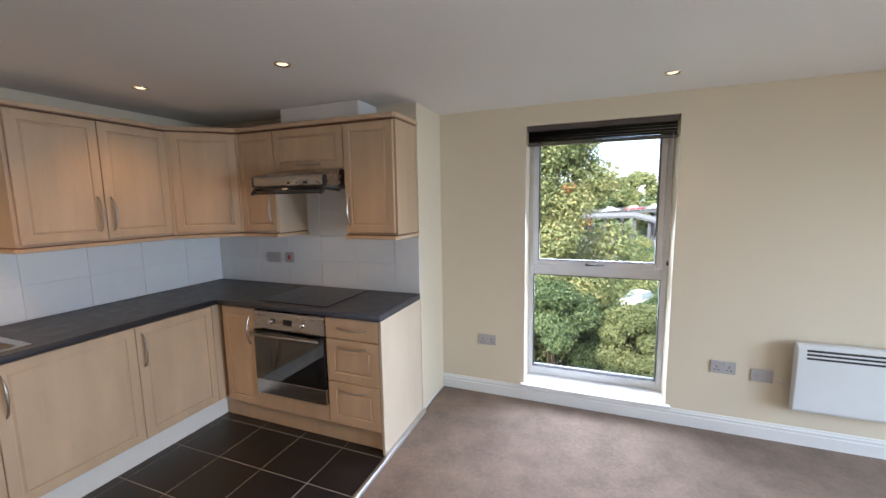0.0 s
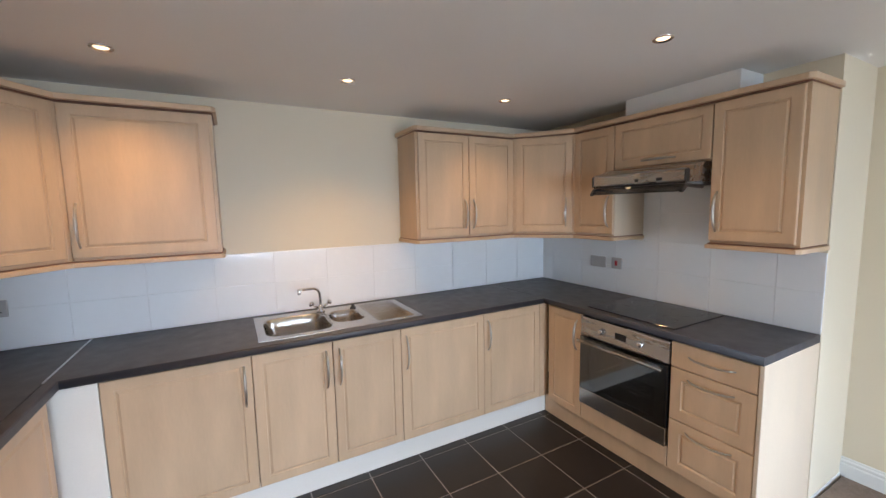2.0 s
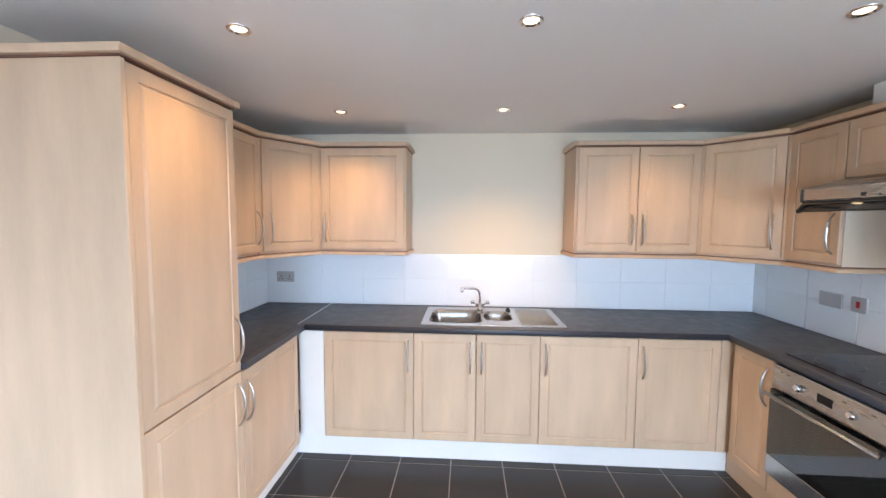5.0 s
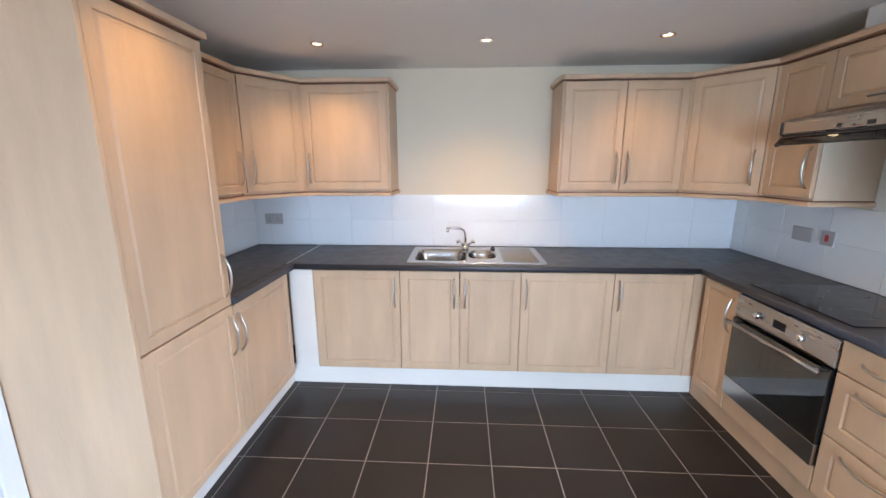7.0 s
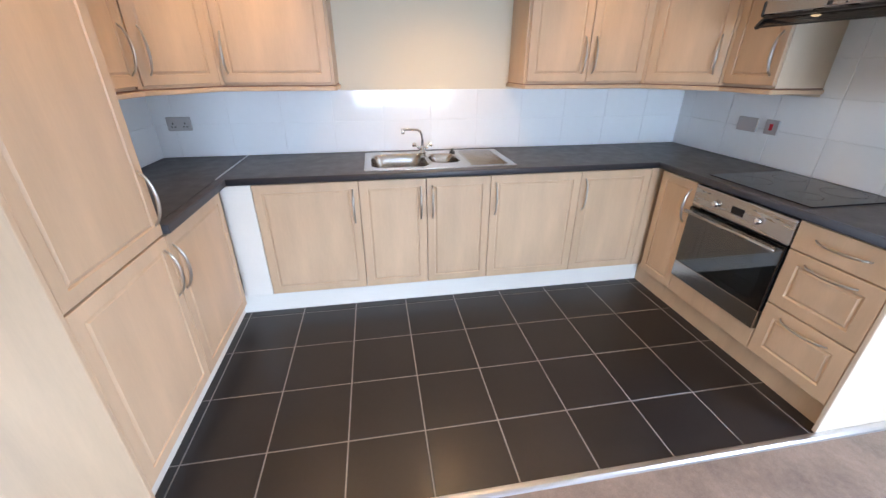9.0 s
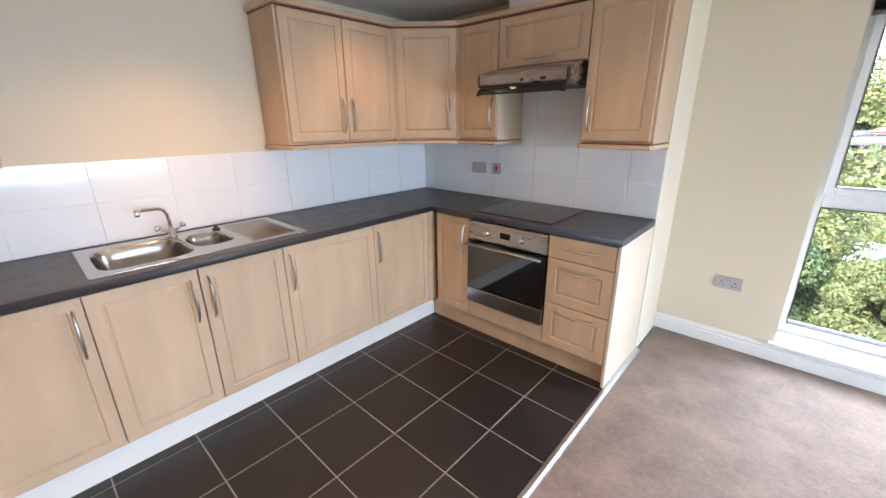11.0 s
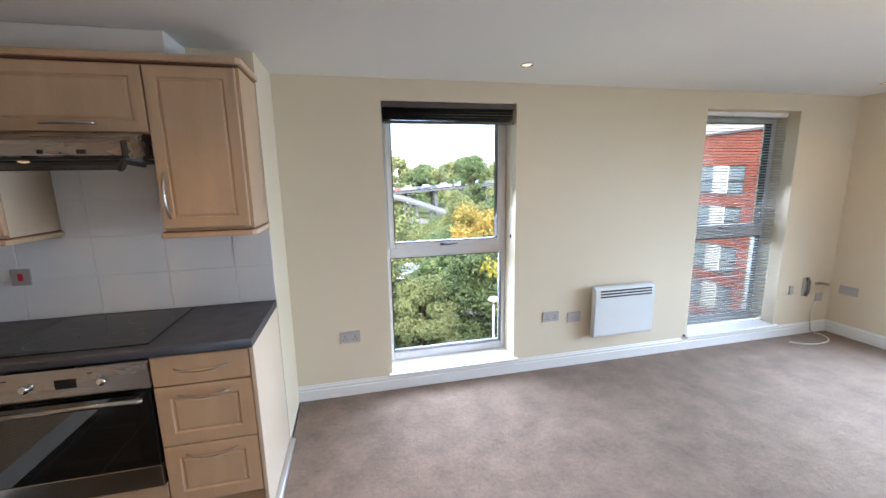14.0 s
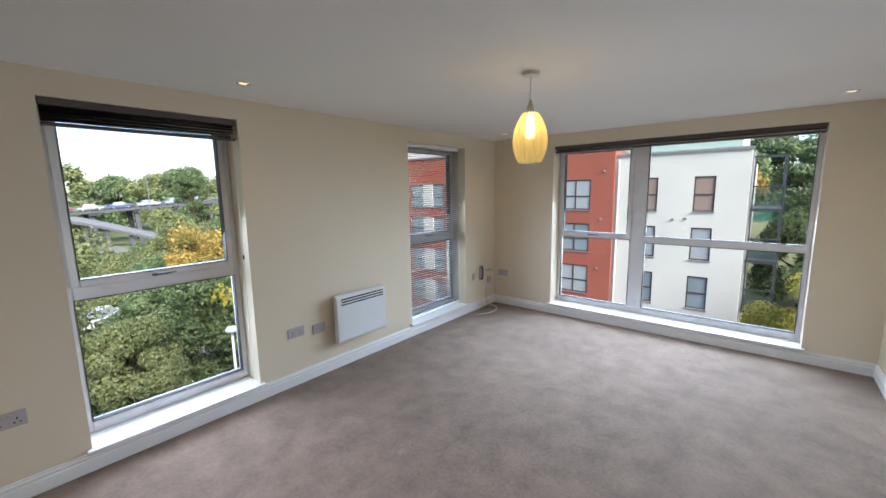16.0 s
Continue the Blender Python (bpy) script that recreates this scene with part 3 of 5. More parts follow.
# sink run, facing east
sink_units = "base units under the sink run"
unit("base_cabinet", FX, -0.496, 90, 0.596, 0.56, DB, DT, [(0, 0.596, DB, DT, "rt", "")], "pale maple base cabinet with one panelled door", group=sink_units)
unit("sink_cabinet", FX, 0.1, 90, 0.813, 0.56, DB, DT, [(0, 0.405, DB, DT, "rt", ""), (0.407, 0.813, DB, DT, "lt", "")],
     "pale maple sink cabinet with two panelled doors", body_top=0.68, group=sink_units)
unit("base_cabinet", FX, 0.913, 90, 0.607, 0.56, DB, DT, [(0, 0.607, DB, DT, "lt", "")], "pale maple base cabinet with one panelled door", body_top=0.68, group=sink_units)
unit("base_cabinet", FX, 1.52, 90, 0.502, 0.56, DB, DT, [(0, 0.502, DB, DT, "lt", "")], "pale maple corner base cabinet with one panelled door", group=sink_units)
solid("corner_post", box(FX - 0.04, FX - 0.002, 2.024, FY + 0.045, DB, DT, 0.002), MAPLE, "pale maple corner post between base cabinets", "corner post")
solid("filler_panel", box(FX - 0.05, FX - 0.001, -0.665, -0.498, DB, DT, 0.002), PALE_BOARD, "pale plain cream filler panel in the corner", "filler panel")
# fridge run, facing north
unit("base_cabinet", -1.684, FS, 180, 0.613, 0.55, DB, DT, [(0, 0.613, DB, DT, "lt", "")], "pale maple base cabinet beside the tall unit")
tall = unit("tall_fridge_cabinet", -1.1, FS, 180, 0.582, 0.56, DB, 2.09, [(0.018, 0.582, DB, 0.871, "rt", ""), (0.018, 0.582, 0.875, 2.085, "rb", "")],
            "tall pale maple cabinet with two panelled doors", left=0.02)
part("end_panel", box(0.0, 0.018, -0.002, 0.565, -DB + 0.012, 2.09 - DB, 0.002), MAPLE, tall, "plain pale maple end panel")
# cooker run, facing south
unit("base_cabinet", -2.337, FY, 0, 0.304, 0.56, DB, DT, [(0, 0.304, DB, DT, "rt", "")], "narrow pale maple base cabinet beside the oven")
unit("drawer_cabinet", -1.43, FY, 0, 0.392, 0.56, DB, DT,
     [(0, 0.392, 0.726, DT, "flat", "plain_drawer"), (0, 0.392, 0.438, 0.723, "flat", "drawer"), (0, 0.392, DB, 0.435, "flat", "drawer")],
     "pale maple cabinet with three drawers")
solid("end_panel", box(-1.036, -1.018, FY - 0.002, YH - 0.001, 0.0, 0.869, 0.002), PALE_MAPLE, "plain pale maple end panel of the cooker run", "end panel")
solid("oven_housing_panel", box(-2.029, -1.434, FY, FY + 0.019, DB, 0.262, 0.003), MAPLE, "plain maple panel below the oven", "panel")
# plinths
solid("plinth", box(FX - 0.05, FX - 0.035, -0.71, FY + 0.048, 0.0, DB - 0.002, 0.002), PALE_BOARD, "pale plinth under the sink run", "plinth")
solid("plinth", box(-2.418, -1.037, FY + 0.046, FY + 0.061, 0.0, DB - 0.002, 0.002), MAPLE, "pale maple plinth under the cooker run", "plinth")
solid("plinth", box(-2.418, -1.118, FS - 0.085, FS - 0.07, 0.0, DB - 0.002, 0.002), PALE_BOARD, "pale plinth under the fridge run", "plinth")
solid("plinth", box(-1.116, -1.102, YS + 0.01, FS - 0.07, 0.0, 0.011), GLOSS_WHITE, "white sealant strip below the tall cabinet", "trim")

# worktops, with a hole for the sink
CF = 0.02
SX0, SX1, SY0, SY1 = -2.945, -2.425, 0.14, 1.09
wt = bmesh.new()
a0, a1 = XW + 0.001, FX + CF
for q in ((a0, SX0 + 0.02, -0.658, 2.043), (SX1 - 0.02, a1 - 0.012, -0.658, 2.043), (SX0 + 0.02, SX1 - 0.02, -0.658, SY0 + 0.02), (SX0 + 0.02, SX1 - 0.02, SY1 - 0.02, 2.043)):
    box(q[0], q[1], q[2], q[3], 0.87, CT, bm=wt)
nose = prism([(0, 0.87), (0.012, 0.872), (0.0165, 0.88), (0.0165, 0.9), (0.012, 0.908), (0, CT)], -0.658, 2.043)
nose.transform(Matrix(((0, 1, 0, a1 - 0.012), (1, 0, 0, 0), (0, 0, 1, 0), (0, 0, 0, 1))))
bmesh.ops.recalc_face_normals(nose, faces=nose.faces[:])
wk = thing("worktop", pose(0, 0, 0), "dark slate laminate worktop holding the sink", "worktop")
part("top", wt, COUNTER, wk)
part("front_edge", nose, COUNTER, wk, "rounded laminate front edge", True)
wt = box(XW + 0.001, -1.018, 2.0455 + 0.012, YH - 0.001, 0.87, CT)
nose = prism([(0, 0.87), (-0.009, 0.872), (-0.012, 0.88), (-0.012, 0.9), (-0.009, 0.908), (0, CT)], XW + 0.001, -1.018)
nose.transform(Matrix.Translation((0, 2.0455 + 0.012, 0)))
bmesh.ops.recalc_face_normals(nose, faces=nose.faces[:])
wk = thing("worktop", pose(0, 0, 0), "dark slate laminate worktop around the hob", "worktop")
part("top", wt, COUNTER, wk)
part("front_edge", nose, COUNTER, wk, "rounded laminate front edge", True)
wt = box(XW + 0.001, -1.687, YS + 0.001, -0.6605, 0.87, CT)
nose = box(-2.395, -1.687, -0.6604, FS + CF, 0.87, CT, 0.006, seg=2)
wk = thing("worktop", pose(0, 0, 0), "dark slate laminate worktop beside the tall cabinet", "worktop")
part("top", wt, COUNTER, wk)
part("front_edge", nose, COUNTER, wk, "rounded laminate front edge")
solid("worktop_joint", box(XW + 0.002, a1 - 0.002, -0.664, -0.655, CT - 0.02, CT + 0.0025, 0.001), METAL_TRIM, "aluminium joint strip across the worktop", "joint strip")
solid("worktop_joint", box(XW + 0.002, a1 - 0.004, 2.041, 2.0465, CT - 0.02, CT + 0.0012), mat("dark joint strip", (0.16, 0.16, 0.17), 0.4, 0.6), "thin dark joint strip across the worktop", "joint strip")


# ---- sink ----
def squircle(u, v, n=4):
    return (abs(u) ** n + abs(v) ** n) ** (1 / n)


def sink_height(x, y):
    """Height of the pressed steel over the worktop; x runs along the sink from its south end, y in from its front."""
    z = 0.004
    for cx, cy, rx, ry, deep, n in ((0.225, 0.245, 0.175, 0.185, 0.15, 5), (0.525, 0.27, 0.095, 0.135, 0.1, 3.2)):
        d = squircle((x - cx) / rx, (y - cy) / ry, n)
        if d < 1.12:
            t = min(max((1.06 - d) / 0.22, 0), 1)
            z = min(z, 0.004 - deep * t * t * (3 - 2 * t))
    if x > 0.655 and 0.05 < y < 0.46 and x < 0.915:
        fade = min((x - 0.655) / 0.02, (0.915 - x) / 0.02, 1)
        z += fade * 0.007 * abs(math.cos((y - 0.06) / 0.036 * math.pi)) ** 4
    return z


NX, NY, SL, SW = 158, 88, SY1 - SY0, SX1 - SX0
sk = bmesh.new()
grid = [[sk.verts.new((-(j / NY) * SW, (i / NX) * SL, sink_height(i / NX * SL, j / NY * SW))) for j in range(NY + 1)] for i in range(NX + 1)]
for i in range(NX):
    for j in range(NY):
        sk.faces.new((grid[i][j], grid[i + 1][j], grid[i + 1][j + 1], grid[i][j + 1]))
rim = [e for e in sk.edges if e.is_boundary]
ext = bmesh.ops.extrude_edge_only(sk, edges=rim)
for v in ext["geom"]:
    if isinstance(v, bmesh.types.BMVert):
        v.co.z = 0.0005
bmesh.ops.recalc_face_normals(sk, faces=sk.faces[:])
basin = thing("sink", pose(SX1, SY0, CT), "stainless steel sink with one and a half bowls and drainer", "sink")
part("basin", sk, STEEL, basin, smooth=True)
for cx, cy, deep in ((0.225, 0.245, 0.145), (0.525, 0.27, 0.095)):
    part("drain", lathe([(0.038, 0.0), (0.036, 0.003), (0.03, 0.002), (0.012, -0.001)], 20), CHROME, basin, "chrome drain ring", True, pose(-cy, cx, -deep + 0.0005))
part("plug", lathe([(0.02, 0), (0.02, 0.008), (0.012, 0.012), (0.009, 0.024), (0.012, 0.028)], 14), BLACK, basin, "black rubber plug", True, pose(-0.43, 0.615, 0.004))

tap = thing("mixer_tap", pose(SX1 - 0.46, SY0 + 0.405, CT + 0.0045), "chrome two-handled kitchen mixer tap on the sink", "tap")
part("base", lathe([(0.026, 0), (0.026, 0.006), (0.018, 0.014), (0.017, 0.04), (0.012, 0.05)], 18), CHROME, tap, smooth=True)
spout = [(0, 0, 0.045), (0, 0, 0.09), (0.0, -0.003, 0.125), (0.006, -0.016, 0.15), (0.016, -0.04, 0.162), (0.05, -0.12, 0.17), (0.056, -0.135, 0.17)]
sp = part("spout", sweep(spout, [0.0095, 0.009, 0.009, 0.009, 0.009, 0.0088, 0.009], 12), CHROME, tap, smooth=True)
part("nozzle", lathe([(0.011, -0.026), (0.0125, -0.02), (0.0125, 0.006), (0.007, 0.01)], 12), CHROME, sp, "chrome spout nozzle", True, pose(0.057, -0.138, 0.168))
for s in (-1, 1):
    hb = sweep([(0, s * 0.012, 0.026), (0.0, s * 0.04, 0.045), (0.0, s * 0.05, 0.052)], [0.01, 0.008, 0.007], 10)
    arm = part("handle", hb, CHROME, tap, smooth=True)
    cap = lathe([(0.008, 0.0), (0.017, 0.004), (0.018, 0.014), (0.013, 0.022), (0.004, 0.025)], 8)
    part("knob", cap, CHROME, arm, "chrome tap knob", True, pose(0, s * 0.05, 0.05, -s * 50))

# ---- oven and hob ----
OX0, OX1, OZ0, OZ1 = -2.029, -1.434, 0.265, 0.858
OW = OX1 - OX0
oven = thing("built_in_oven", pose(OX0, FY - 0.004, OZ0), "stainless steel built-in electric oven with a dark glass door", "oven")
ob_ = bmesh.new()
OH = OZ1 - OZ0
for q in ((0.03, OW - 0.03, 0.52, 0.54, 0.02, OH - 0.02), (0.03, 0.05, 0.03, 0.52, 0.02, OH - 0.02), (OW - 0.05, OW - 0.03, 0.03, 0.52, 0.02, OH - 0.02),
          (0.05, OW - 0.05, 0.03, 0.52, 0.02, 0.04), (0.05, OW - 0.05, 0.03, 0.52, OH - 0.13, OH - 0.11)):
    box(*q, bm=ob_)
part("cavity", ob_, OVEN_INSIDE, oven, "dark enamelled oven cavity")
for z in (0.16, 0.27):
    sh = bmesh.new()
    for k in range(9):
        y = 0.1 + k * 0.045
        box(0.05, OW - 0.05, y, y + 0.004, z, z + 0.004, bm=sh)
    part("rack", sh, CHROME, oven, "chrome wire oven rack")
panel = part("control_panel", box(0, OW, -0.004, 0.03, OH - 0.125, OH, 0.003, seg=2), HOOD_STEEL, oven)
for x in (0.165, 0.43):
    kn = lathe([(0.018, 0), (0.018, 0.012), (0.0155, 0.02), (0.012, 0.022)], 20)
    part("knob", kn, CHROME, panel, "silver control knob", True, pose(x, -0.004, OH - 0.066, 90))
part("display", box(0.262, 0.336, -0.0065, -0.003, OH - 0.084, OH - 0.045), BLACK_GLASS, panel, "black clock display")
for i, x in enumerate((0.05, 0.09, 0.38, 0.5)):
    part("marking", box(x, x + 0.016, -0.0052, -0.0035, OH - 0.03, OH - 0.026), SLOT, panel)
DH = OH - 0.132
od = bmesh.new()
for q in ((0.002, OW - 0.002, 0.0, 0.105), ):
    box(q[0], q[1], -0.014, 0.018, q[2], q[3], 0.003, bm=od, seg=2)
door = part("oven_door", od, STEEL, oven, "steel lower rail of the oven door")
part("door_glass", box(0.004, OW - 0.004, -0.0135, -0.006, 0.107, DH - 0.002), OVEN_GLASS, door, "smoked glass oven window").visible_shadow = False
rimg = bmesh.new()
for q in ((0.004, 0.075, 0.107, DH - 0.002), (OW - 0.075, OW - 0.004, 0.107, DH - 0.002), (0.075, OW - 0.075, DH - 0.06, DH - 0.002), (0.075, OW - 0.075, 0.107, 0.13)):
    box(q[0], q[1], -0.005, 0.004, q[2], q[3], bm=rimg)
part("glass_border", rimg, BLACK_GLASS, door, "black border of the oven glass")
hd = sweep([(0.012, -0.052, DH - 0.022), (OW - 0.012, -0.052, DH - 0.022)], 0.0105, 12)
for x in (0.04, OW - 0.04):
    box(x - 0.008, x + 0.008, -0.05, -0.012, DH - 0.03, DH - 0.014, 0.003, bm=hd)
part("handle", hd, STEEL, door, "steel bar handle", True)

hob = thing("ceramic_hob", pose(-2.02, 2.105, CT), "black ceramic hob set in the worktop", "hob")
part("glass", box(0, 0.58, 0, 0.5, 0.0005, 0.006, 0.002), BLACK_GLASS, hob)
for x, y, r in ((0.15, 0.135, 0.09), (0.43, 0.135, 0.075), (0.15, 0.37, 0.075), (0.43, 0.37, 0.09)):
    rg = lathe([(r, 0), (r, 0.0006), (r - 0.0025, 0.0006), (r - 0.0025, 0)], 40, close=False)
    part("cooking_zone", rg, HOB_PRINT, hob, "grey printed cooking zone ring", m=pose(x, y, 0.006))

# ---- wall units ----
WB, WT = 1.383, 2.1
wall_group = "wall cabinets"
UX, UY, US = -2.68, 2.31, -0.87
unit("wall_cabinet", UX, 1.185, 90, 0.825, 0.325, WB - 0.012, WT + 0.005, [(0.014, 0.419, WB, WT, "rb", ""), (0.421, 0.825, WB, WT, "lb", "")],
     "maple wall cabinet with two panelled doors", group=wall_group)
unit("wall_cabinet", UX, -0.61, 90, 0.615, 0.325, WB - 0.012, WT + 0.005, [(0.0, 0.601, WB, WT, "lb", "")], "maple wall cabinet with one panelled door", group=wall_group)


def corner_unit(outline, x, y, turn, w, hand):
    c = thing("corner_wall_cabinet", pose(x, y, WB - 0.012, 0, 0, turn), "maple corner wall cabinet with one angled door", "cabinet", wall_group)
    inv = c.matrix_basis.inverted()
    pts = [inv @ Vector((px, py, WB)) for px, py in outline]
    part("body", plan_prism([(p.x, p.y) for p in pts], 0, WT + 0.005 - WB + 0.012), MAPLE, c)
    d = part("door", panel_front(w - 0.03, WT - WB), MAPLE, c, m=pose(0.015, 0, 0.012))
    add_handle(d, w - 0.075 if hand == "r" else 0.05, 0.155)
    for px in (0.0, w):
        part("post", box(px - 0.013, px + 0.013, 0.004, 0.022, 0.0, WT - WB + 0.012, 0.003), MAPLE, c)


corner_unit([(UX - 0.015, 2.013), (-2.34, UY + 0.02), (-2.34, YH - 0.002), (XW + 0.002, YH - 0.002), (XW + 0.002, 2.013)], UX, 2.015, math.degrees(math.atan2(0.295, 0.343)), math.hypot(0.343, 0.295), "r")
corner_unit([(-2.325, US - 0.02), (UX - 0.015, -0.613), (XW + 0.002, -0.613), (XW + 0.002, YS + 0.002), (-2.325, YS + 0.002)], -2.325, US, math.degrees(math.atan2(0.257, -0.355)), math.hypot(0.355, 0.257), "l")
unit("wall_cabinet", -2.337, UY, 0, 0.335, 0.325, WB - 0.012, WT + 0.005, [(0, 0.333, WB, WT, "rb", "")], "narrow maple wall cabinet with pale sides beside the cooker hood", body_mat=PALE_MAPLE, group=wall_group)
unit("wall_cabinet", -2.0, UY, 0, 0.595, 0.325, 1.81, WT + 0.005, [(0, 0.593, 1.815, WT, "flatlow", "")], "maple flap cabinet above the cooker hood", group=wall_group)
unit("wall_cabinet", -1.404, UY, 0, 0.384, 0.325, WB - 0.012, WT + 0.005, [(0, 0.37, WB, WT, "lb", "")], "maple wall cabinet at the end of the cooker wall", group=wall_group)
unit("wall_cabinet", -1.686, US, 180, 0.638, 0.325, WB - 0.012, WT + 0.005, [(0.293, 0.637, WB, WT, "rb", ""), (0.0, 0.291, WB, WT, "rb", "")],
     "maple wall cabinet beside the tall unit", group=wall_group)


def rail(name, outline, z0, z1, label, material):
    solid(name, plan_prism(outline, z0, z1, 0.004), material, label, name)


def offset_path(path, d):
    """The path shifted sideways by d (to its right)."""
    out = []
    for i, (x, y) in enumerate(path):
        a, b = path[max(i - 1, 0)], path[i]
        c, e = path[i], path[min(i + 1, len(path) - 1)]
        n1 = Vector((b[1] - a[1], a[0] - b[0])).normalized() if i else None
        n2 = Vector((e[1] - c[1], c[0] - e[0])).normalized() if i < len(path) - 1 else None
        n = n1 or n2
        if n1 and n2:
            n = (n1 + n2) / (1 + n1.dot(n2))
        out.append((x + d * n.x, y + d * n.y))
    return out


def band(path, inn, out):
    return offset_path(path, out) + offset_path(path, inn)[::-1]


north_run = [(XW + 0.003, 1.185), (UX - 0.01, 1.185), (UX, 1.195), (UX, 2.015), (-2.337, UY), (-1.03, UY), (-1.022, UY + 0.008), (-1.022, YH - 0.004)]
south_run = [(-1.687, US), (-2.325, US), (UX, -0.613), (UX, -0.002), (UX - 0.008, 0.005), (XW + 0.003, 0.005)]
tall_run = [(-1.1, YS + 0.004), (-1.1, FS), (-1.684, FS), (-1.684, US - 0.3)]
for path in (north_run, south_run, tall_run):
    rev = path
    base = WT + 0.006 if path is not tall_run else 2.092
    rail("cornice", band(rev, -0.03, 0.02), base + 0.006, base + 0.034, "pale maple cornice along the cabinet tops", MAPLE)
    # shade of the crease below the cornice, put into a dark strip
    rail("cornice_shadow_strip", band(rev, -0.03, 0.006), base, base + 0.005, "reddish brown strip drawn as the shadow line under the cornice", RED_EDGE)
low_parts = [north_run[:5] + [(-2.003, UY), (-2.0, UY + 0.003), (-2.0, YH - 0.004)], [(-1.404, YH - 0.004), (-1.404, UY + 0.003), (-1.401, UY)] + north_run[5:], south_run]
for path in low_parts:
    rail("light_rail", band(path, -0.02, 0.014), WB - 0.042, WB - 0.019, "pale maple light rail below the wall cabinets", MAPLE)
    rail("light_rail_strip", band(path, -0.02, 0.004), WB - 0.018, WB - 0.0125, "reddish brown strip drawn as the shadow line above the light rail", RED_EDGE)

# ---- cooker hood and the boxing above ----
hood = thing("cooker_hood", pose(-2.012, 0, 1.645), "stainless steel visor cooker hood under the flap cabinet", "cooker hood")
HW = 0.59
part("casing", prism([(2.62, 0.055), (2.62, 0.164), (2.3, 0.164), (2.285, 0.163), (2.128, 0.124), (2.12, 0.116), (2.12, 0.06), (2.126, 0.055)], 0.004, HW - 0.004, 0.002), HOOD_STEEL, hood)
for x in (0.0, HW - 0.008):
    part("end_cap", prism([(2.15, 0.05), (2.15, 0.12), (2.122, 0.119), (2.114, 0.112), (2.114, 0.056), (2.12, 0.05)], x, x + 0.008, 0.002), BLACK, hood, "black front end cap")
part("shadow_gap", box(0.008, HW - 0.008, 2.122, 2.14, 0.044, 0.054), BLACK, hood, "black slot below the front panel")
part("visor", prism([(2.128, 0.042), (2.133, 0.042), (2.103, 0.008), (2.098, 0.008)], 0.02, HW - 0.02), pane_material("grey visor glass", (0.5, 0.48, 0.46), 0.06, 0.05), hood, "tinted glass visor").visible_shadow = False
part("visor_edge", box(0.004, HW - 0.004, 2.094, 2.104, 0.002, 0.0085, 0.002), BLACK, hood, "black lower edge of the visor")
for x in (0.004, HW - 0.022):
    part("visor_arm", prism([(2.29, 0.03), (2.15, 0.043), (2.12, 0.042), (2.092, 0.008), (2.1, -0.004), (2.118, 0.004), (2.14, 0.027), (2.29, 0.018)], x, x + 0.018, 0.002), BLACK, hood, "black visor arm")
part("underside_filter", box(0.03, HW - 0.03, 2.16, 2.6, 0.044, 0.054), mat("grey mesh filter", (0.16, 0.16, 0.16), 0.6, 0.0, vary=0.3, scale=200), hood, "metal grease filter")
for x in (0.2, 0.42):
    part("lamp", lathe([(0.018, 0), (0.016, -0.005), (0.008, -0.008)], 14), BULB_LIT if x < 0.3 else SATIN, hood, "small round hood lamp", True, pose(x, 2.2, 0.043))
for x, w in ((0.3, 0.02), (0.372, 0.007), (0.428, 0.034)):
    part("switch", box(x, x + w, 2.116, 2.122, 0.066, 0.082 if w > 0.01 else 0.074, 0.002), BLACK, hood, "black hood switch")
hood_lamp = new("hood_light", bpy.data.lights.new("hood_light", "SPOT"))
hood_lamp.data.energy, hood_lamp.data.spot_size, hood_lamp.data.spot_blend, hood_lamp.data.color = HOOD_POWER, radians(130), 0.6, (1, 0.75, 0.45)
hood_lamp.matrix_world = look((-1.812, 2.2, 1.672), (-1.81, 2.24, 0))
solid("duct_boxing", box(-1.995, -1.33, 2.4, YH - 0.001, WT + 0.01, CEIL - 0.001, 0.004), GLOSS_WHITE, "white boxed duct above the wall cabinets", "boxing")


# ---- sockets and switches ----
def socket(m, w, kind, label):
    s = thing("wall_socket" if kind == "socket" else "wall_switch", m, label, "socket" if kind == "socket" else "switch")
    part("plate", box(-w / 2, w / 2, -0.011, 0, -0.043, 0.043, 0.004, seg=2), SOCKET_GREY, s)
    if kind == "socket":
        for cx in (-0.036, 0.036):
            for dx, dz, hw, hh in ((0, 0.012, 0.003, 0.006), (-0.011, -0.01, 0.005, 0.0028), (0.011, -0.01, 0.005, 0.0028)):
                part("slot", box(cx + dx - hw, cx + dx + hw, -0.0118, -0.0105, dz - hh - 0.008, dz + hh - 0.008), SLOT, s)
            part("rocker", box(cx * 0.35 - 0.007, cx * 0.35 + 0.007, -0.0145, -0.0105, 0.014, 0.034, 0.002), SOCKET_GREY, s)
    elif kind == "red":
        part("rocker", box(-0.011, 0.011, -0.016, -0.0105, -0.018, 0.02, 0.002), RED, s, "red rocker switch")
    elif kind == "fused":
        part("rocker", box(-0.03, -0.012, -0.0145, -0.0105, -0.014, 0.014, 0.002), SOCKET_GREY, s)
        part("fuse_holder", box(0.008, 0.032, -0.0135, -0.0105, -0.012, 0.012, 0.002), SOCKET_GREY, s)
    return s


